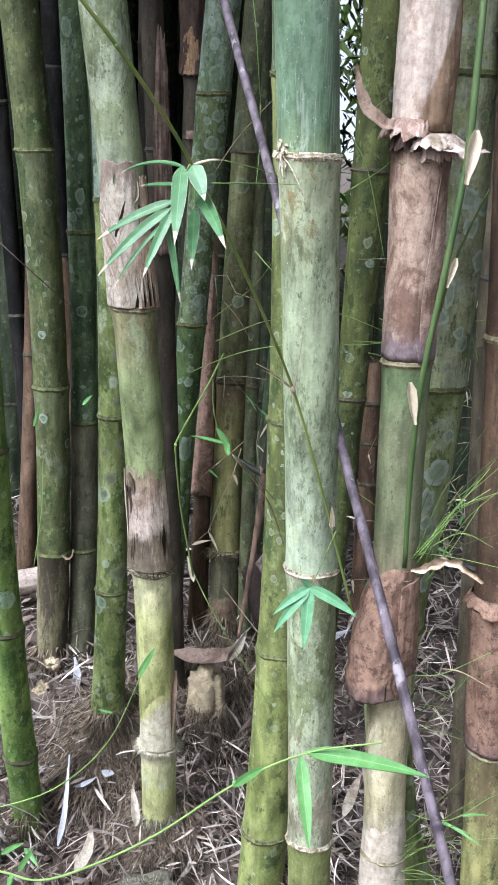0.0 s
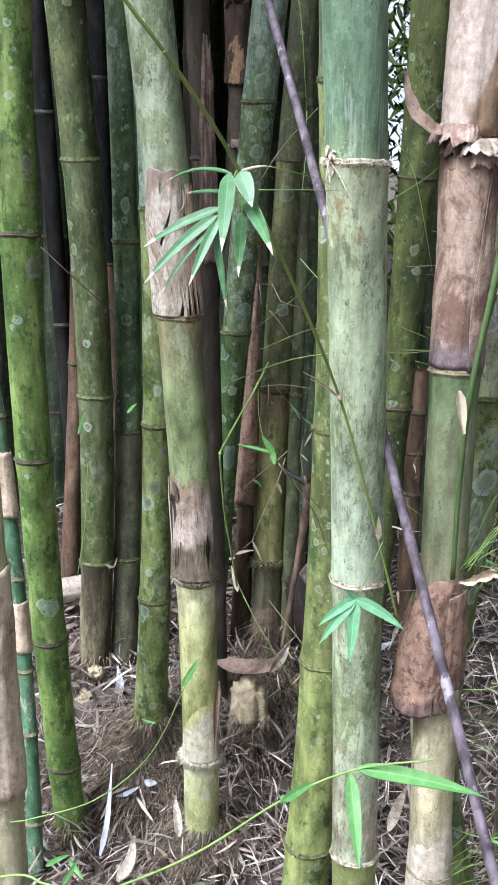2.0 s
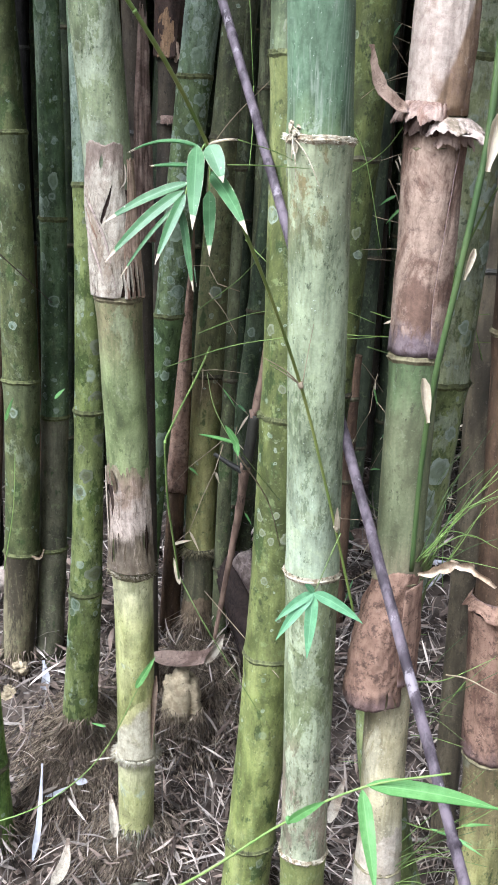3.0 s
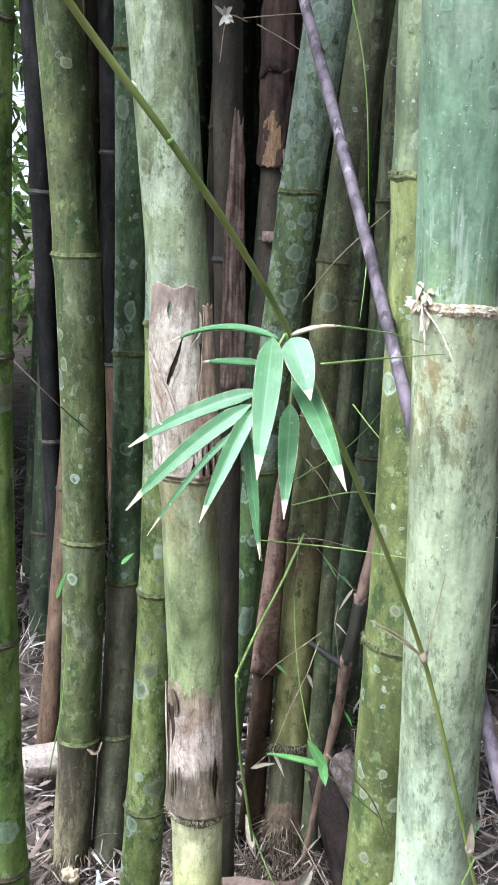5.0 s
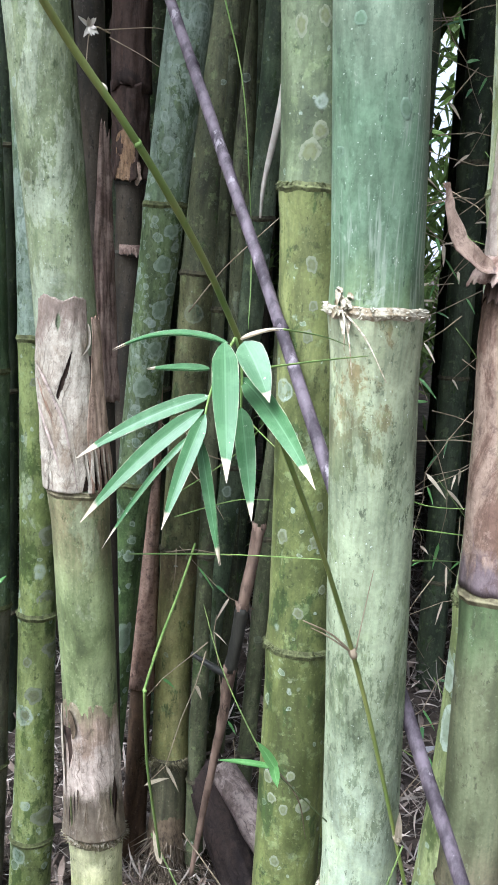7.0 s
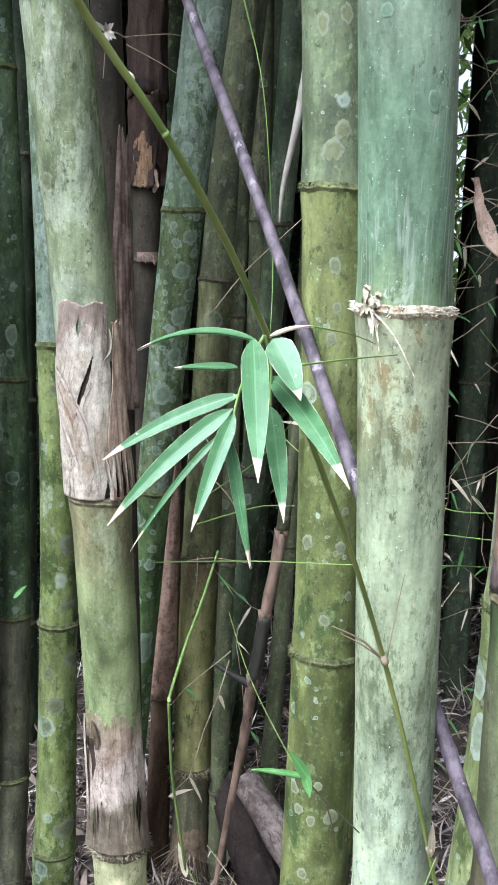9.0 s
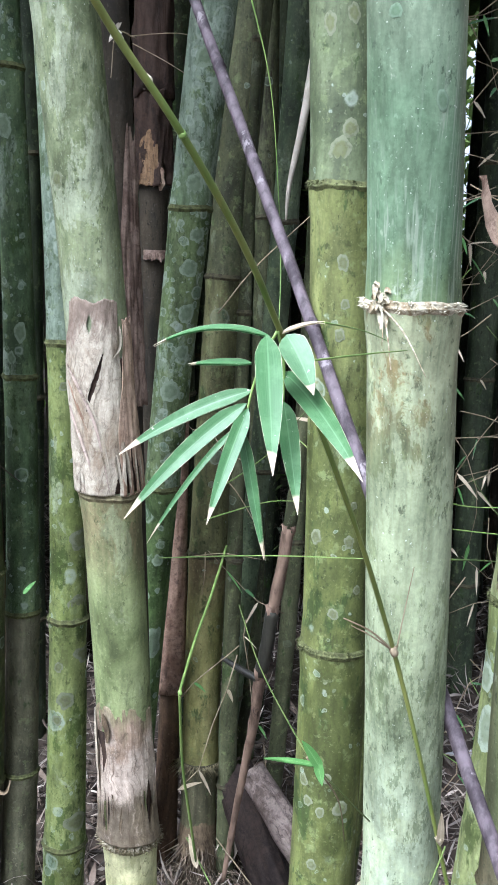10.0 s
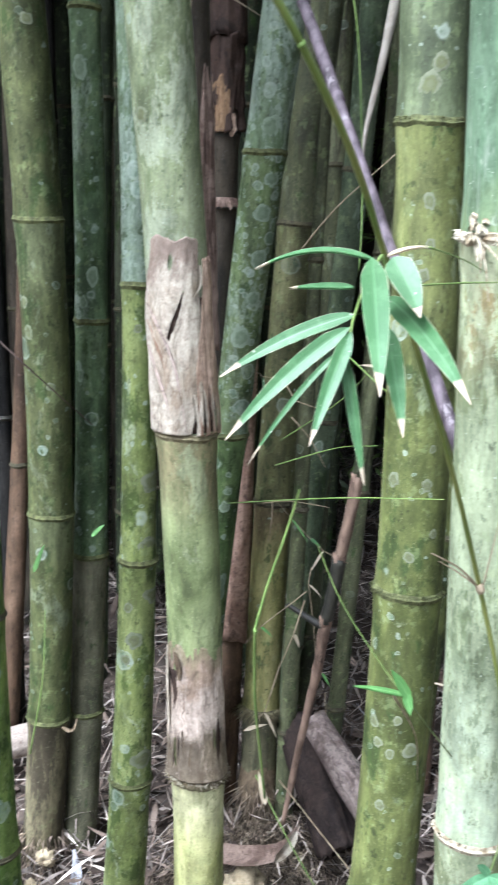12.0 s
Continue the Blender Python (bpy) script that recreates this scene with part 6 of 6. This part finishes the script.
leaf(front, (0.133, 0.710, 1.067), (0.222, 0.712, 1.052), 0.0115, LEAF_FRESH, 0.003, (0, -0.7, 1))
leaf(front, (0.130, 0.708, 1.065), (0.139, 0.670, 1.017), 0.0095, LEAF_FRESH, 0.0, (0.2, -1, 0.2))
leaf(front, (0.084, 0.708, 1.037), (0.106, 0.700, 1.060), 0.006, LEAF_FRESH, 0.001)
bead(front, (0.084, 0.709, 1.038), 0.0024, LEAF_FRESH)
for a, b in (((-0.080, 0.720, 0.939), (-0.065, 0.710, 0.969)), ((-0.085, 0.720, 0.936), (-0.083, 0.700, 0.936)), ((-0.084, 0.750, 0.936), (-0.070, 0.740, 0.927)), ((-0.103, 0.750, 0.929), (-0.081, 0.740, 0.949))):
    leaf(front, a, b, 0.004, LEAF_FRESH, 0.001)

slope = twig("thin_twig", "thin lime green twig over the roots", [(-0.348, 1.330, 0.515), (-0.310, 1.320, 0.533), (-0.216, 1.316, 0.577), (-0.127, 1.270, 0.689), (-0.064, 1.224, 0.843)], 0.0013, STEM_LIME, 0.0006, 6)
leaf(slope, (-0.076, 1.225, 0.821), (-0.053, 1.220, 0.867), 0.008, LEAF_FRESH, 0.0)
leaf(slope, (-0.115, 1.250, 0.750), (-0.134, 1.250, 0.754), 0.003, LEAF_FRESH, 0.0)

# leaning purple-grey stick
stick = twig("dead_stick", "leaning purple-grey dead bamboo branch", [(-0.163, 2.081, 2.0), (-0.014, 1.778, 1.6), (0.094, 1.5515, 1.3), (0.2, 1.3246, 1.0), (0.3024, 1.0977, 0.7), (0.435, 0.795, 0.3), (0.5, 0.64, 0.06)], 0.0072, STICK_PURPLE, 0.0064, 14, "stick")
for z in (1.72, 1.60, 1.42, 1.15, 0.715):
    h = z - 1
    bead(stick, (0.1997 - 0.347 * h - 0.0152 * h * h, 1.3246 + 0.7564 * h, z), 0.0082, STICK_PURPLE)

# dead forked branch leaning among the middle culms
fork = twig("dead_branch", "thin dying bamboo branch, dark green above, tan and blackened below", [(0.071, 2.100, 1.066), (0.063, 2.100, 1.005), (0.051, 2.110, 0.923)], 0.0105, DEAD_TAN, 0.0095, 12, "branch")
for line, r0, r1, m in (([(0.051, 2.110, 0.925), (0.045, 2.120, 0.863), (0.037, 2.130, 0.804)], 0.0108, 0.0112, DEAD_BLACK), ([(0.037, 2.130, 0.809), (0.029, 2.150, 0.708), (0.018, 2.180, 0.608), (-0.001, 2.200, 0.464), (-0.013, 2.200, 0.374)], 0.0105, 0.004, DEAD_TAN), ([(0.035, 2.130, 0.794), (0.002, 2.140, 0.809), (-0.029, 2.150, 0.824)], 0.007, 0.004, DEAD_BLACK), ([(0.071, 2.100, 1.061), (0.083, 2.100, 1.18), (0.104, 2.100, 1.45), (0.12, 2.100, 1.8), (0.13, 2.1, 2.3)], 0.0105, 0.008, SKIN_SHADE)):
    bm = bmesh.new()
    tube(bm, smooth_line(line), r0, 12, r1, 0.2)
    part("limb", bm, m, fork)
for q in ((0.071, 2.1, 1.063), (0.051, 2.110, 0.924), (0.037, 2.130, 0.805)):
    bead(fork, q, 0.0118, DEAD_TAN, "node_ridge")

# green side branch before the sheathed culm
branch = twig("side_branch", "upright green side branch with papery bud scales", [(0.262, 1.360, 0.933), (0.259, 1.350, 1.072), (0.262, 1.340, 1.188), (0.277, 1.340, 1.315), (0.295, 1.350, 1.462), (0.299, 1.360, 1.588), (0.300, 1.370, 1.673)], 0.0034, STEM_DARK, 0.0046, 12)
for a, b, w in (((0.246, 1.325, 1.196), (0.256, 1.320, 1.143), 0.0125), ((0.300, 1.330, 1.497), (0.292, 1.320, 1.436), 0.0165), ((0.290, 1.330, 1.350), (0.282, 1.330, 1.314), 0.008)):
    bm = bmesh.new()
    ribbon(bm, leaf_line(a, b, 0.0), w, 0.35, face=(0.3, -1, 0.2), cup=1.1, cols=8)
    part("bud_scale", bm, LEAF_DRY, branch, "pale papery bud scale")


# ---- thin twigs and grass-like shoots ----
def shoot(label, points, radius, material, leaves=(), leaf_material=LEAF_FRESH, width=0.004):
    ob = twig("thin_shoot", label, points, radius, material, radius * 0.45, 6)
    for a, b in leaves:
        leaf(ob, a, b, width, leaf_material, 0.001, (0, -0.7, 0.8))
    return ob


GREEN_SHOOT = "thin bright green shoot beside the sheathed culm"
for a, b, c in (((0.277, 1.420, 0.921), (0.313, 1.400, 0.982), (0.365, 1.380, 1.072)), ((0.281, 1.420, 0.921), (0.337, 1.420, 0.996), (0.376, 1.420, 1.030)), ((0.289, 1.420, 0.921), (0.321, 1.450, 0.954), (0.361, 1.450, 0.948)), ((0.286, 1.430, 0.921), (0.343, 1.440, 0.955), (0.392, 1.440, 0.937)), ((0.301, 1.460, 0.865), (0.337, 1.460, 0.921), (0.374, 1.470, 0.988)), ((0.293, 1.450, 0.721), (0.336, 1.420, 0.744), (0.396, 1.400, 0.793)), ((0.240, 1.900, 1.177), (0.282, 1.800, 1.184), (0.400, 1.700, 1.216)), ((0.198, 1.900, 1.134), (0.298, 1.750, 1.163), (0.396, 1.650, 1.181)), ((0.162, 1.800, 1.200), (0.191, 1.800, 1.192), (0.236, 1.780, 1.178)), ((0.164, 1.750, 1.157), (0.197, 1.750, 1.157), (0.238, 1.750, 1.162)), ((0.167, 1.750, 1.487), (0.197, 1.750, 1.433), (0.233, 1.750, 1.294)), ((0.162, 1.900, 1.390), (0.229, 1.850, 1.440), (0.258, 1.800, 1.486))):
    shoot(GREEN_SHOOT, [a, b, c], 0.0011, STEM_LIME)
rnd = random.Random(35)
for root, low, high, count in (((0.283, 1.43, 0.915), (0.33, 1.36, 0.93), (0.41, 1.5, 1.11), 12), ((0.30, 1.5, 0.62), (0.34, 1.38, 0.64), (0.43, 1.45, 0.82), 7), ((0.27, 1.48, 0.36), (0.34, 1.3, 0.42), (0.44, 1.4, 0.62), 12)):
    for _ in range(count):
        a = Vector(root) + Vector((rnd.uniform(-0.01, 0.02), rnd.uniform(-0.02, 0.02), rnd.uniform(-0.03, 0.01)))
        c = Vector([rnd.uniform(p, q) for p, q in zip(low, high)])
        b = a.lerp(c, 0.5) + Vector((rnd.uniform(-0.012, 0.004), 0, rnd.uniform(0.0, 0.03)))
        shoot(GREEN_SHOOT, [a, b, c], rnd.uniform(0.0006, 0.001), rnd.choice((STEM_LIME, STEM_GREEN, STEM_DARK, STEM_GREEN)))
shoot("green twig with a pale sheath between the culms", [(0.299, 1.550, 1.231), (0.309, 1.500, 1.318), (0.324, 1.480, 1.373), (0.340, 1.450, 1.426)], 0.0022, STEM_GREEN)
shoot("green twig with a few leaflets at the edge", [(0.285, 1.550, 0.423), (0.354, 1.400, 0.509), (0.401, 1.300, 0.629)], 0.0013, STEM_LIME, [((0.354, 1.400, 0.509), (0.405, 1.350, 0.507)), ((0.374, 1.380, 0.535), (0.408, 1.350, 0.561)), ((0.340, 1.420, 0.497), (0.394, 1.380, 0.503))])
shoot("pale forked twig before the red sheathed culm", [(0.332, 1.400, 0.763), (0.356, 1.380, 0.770), (0.394, 1.360, 0.759)], 0.0014, STEM_DRY)
rnd = random.Random(33)
low, high = Vector((0.317, 1.750, 0.126)), Vector((0.377, 1.750, 1.564))
for k in range(26):
    a = Vector((rnd.uniform(low.x, high.x), rnd.uniform(1.5, 2.0), rnd.uniform(low.z, high.z)))
    reach = Vector((rnd.uniform(-0.14, 0.14), rnd.uniform(-0.03, 0.03), rnd.uniform(-0.02, 0.13)))
    bow = Vector((0, 0, rnd.uniform(-0.01, 0.02)))
    shoot("thin stray green stem beside the sheathed culm", [a, a + reach * 0.5 + bow, a + reach], 0.0009, rnd.choice((STEM_LIME, STEM_GREEN, STEM_LIME, STEM_DRY)))
# behind and between the middle culms
for a, b, c, m in (((-0.058, 1.900, 1.164), (0.019, 1.850, 1.235), (0.067, 1.800, 1.309), STEM_GREEN), ((-0.043, 1.950, 1.187), (-0.016, 1.950, 1.157), (0.009, 1.950, 1.116), STEM_DRY), ((-0.062, 2.000, 1.103), (0.019, 1.900, 1.157), (0.063, 1.800, 1.186), STEM_LIME), ((-0.079, 2.200, 0.984), (-0.031, 2.200, 0.990), (0.032, 2.150, 0.997), STEM_DRY), ((-0.061, 2.200, 0.991), (-0.061, 2.200, 0.954), (-0.065, 2.200, 0.916), STEM_DRY), ((0.020, 1.800, 1.298), (0.043, 1.750, 1.282), (0.068, 1.700, 1.266), STEM_LIME), ((-0.072, 1.700, 0.774), (-0.016, 1.650, 0.695), (0.083, 1.600, 0.563), STEM_GREEN), ((-0.031, 2.000, 0.585), (0.045, 1.800, 0.601), (0.111, 1.600, 0.630), STEM_DRY), ((0.031, 1.300, 1.098), (0.072, 1.400, 1.004), (0.096, 1.500, 0.898), STEM_DRY), ((-0.134, 2.100, 1.011), (0.001, 1.700, 1.143), (0.098, 1.500, 1.205), STEM_LIME), ((0.208, 1.600, 1.175), (0.262, 1.700, 1.144), (0.322, 1.800, 1.112), STEM_LIME), ((-0.026, 1.800, 1.797), (0.004, 1.800, 1.686), (0.021, 1.800, 1.531), STEM_LIME), ((0.021, 1.800, 1.531), (0.023, 1.780, 1.465), (0.021, 1.750, 1.407), STEM_LIME), ((-0.051, 1.800, 1.421), (-0.010, 1.750, 1.478), (0.049, 1.700, 1.539), STEM_DRY), ((-0.266, 2.550, 1.873), (-0.154, 2.500, 1.876), (-0.113, 2.500, 1.874), STEM_DRY), ((-0.220, 2.500, 1.856), (-0.162, 2.480, 1.826), (-0.120, 2.450, 1.799), STEM_DRY)):
    shoot("thin stray twig between the culms", [a, b, c], 0.0011, m)
shoot("thin dark spiny twig between mossy culms", [(-0.499, 2.000, 1.294), (-0.421, 2.000, 1.225), (-0.352, 2.100, 1.129)], 0.0016, STICK_DARK)
shoot("small green shoot with leaflets at the dull culm", [(-0.430, 2.000, 0.609), (-0.410, 2.000, 0.736), (-0.409, 2.020, 0.850)], 0.0013, STEM_LIME, [((-0.427, 2.020, 0.909), (-0.406, 2.000, 0.962)), ((-0.368, 2.200, 0.910), (-0.346, 2.200, 0.933))], width=0.008)
# pale tuft and pale tapering stalk in the shade
tuft2 = twig("dry_tuft", "small white dry tuft in the shade", [(-0.181, 2.100, 1.792), (-0.207, 2.080, 1.793), (-0.212, 2.060, 1.730)], 0.0012, STEM_DRY, 0.0006, 6)
rnd = random.Random(6)
centre = Vector((-0.208, 2.070, 1.794))
for _ in range(12):
    leaf(tuft2, centre, centre + Vector((rnd.uniform(-1, 1), -0.5, rnd.uniform(-1, 1))).normalized() * rnd.uniform(0.01, 0.024), 0.006, STALK_WHITE, 0.0)
twig("dead_stalk", "pale tapering dead stalk in the shade", [(0.128, 2.2, 2.06), (0.105, 2.2, 1.9), (0.086, 2.200, 1.780), (0.072, 2.200, 1.688), (0.056, 2.200, 1.601), (0.053, 2.200, 1.545)], 0.0125, STALK_WHITE, 0.0016, 12, "stalk")


def bramble(label, box, count, seed):
    """A tangle of thin jointed branchlets with a few dry and green blades, held by the culms behind."""
    rnd = random.Random(seed)
    (x0, x1), (y0, y1), (z0, z1) = box
    start = Vector((rnd.uniform(x0, x1), y1, rnd.uniform(z0, z1)))
    ob = thing("dry_branchlets", start, label, "branchlets")
    for _ in range(count):
        p = Vector((rnd.uniform(x0, x1), rnd.uniform(y0, y1), rnd.uniform(z0, z1)))
        way = Vector((rnd.uniform(-1, 1), rnd.uniform(-0.3, 0.3), rnd.uniform(-1, 0.6))).normalized()
        line = [p]
        for _ in range(4):
            way = (way + Vector((rnd.gauss(0, 0.25), rnd.gauss(0, 0.15), rnd.gauss(-0.08, 0.25)))).normalized()
            line.append(line[-1] + way * rnd.uniform(0.03, 0.07))
        bm = bmesh.new()
        tube(bm, line, 0.0011, 5, 0.0005)
        stem = part("branchlet", bm, STEM_DRY, ob)
        for q in line[1:]:
            if rnd.random() < 0.45:
                out = Vector((rnd.uniform(-1, 1), rnd.uniform(-0.6, 0.2), rnd.uniform(-1.4, 0.2))).normalized()
                bm = bmesh.new()
                ribbon(bm, leaf_line(q, q + out * rnd.uniform(0.02, 0.055), 0.002, 5), rnd.uniform(0.0025, 0.006), cols=2)
                part("leaf", bm, rnd.choice((LEAF_DRY, LEAF_DRY, LEAF_GREEN, LEAF_FRESH)), stem)
    return ob


bramble("tangle of dry branchlets and pale leaves in the shade", ((0.28, 0.8), (1.95, 2.5), (0.75, 1.75)), 70, 91)
bramble("fine green and dry branchlets near the top", ((0.3, 0.8), (2.0, 2.6), (1.5, 2.0)), 50, 92)
bramble("dry branchlets between the middle culms", ((-0.12, 0.08), (1.9, 2.2), (0.85, 1.2)), 3, 93)
bramble("dry branchlets deep between the culms", ((-0.05, 0.1), (2.2, 2.5), (0.45, 0.95)), 4, 94)
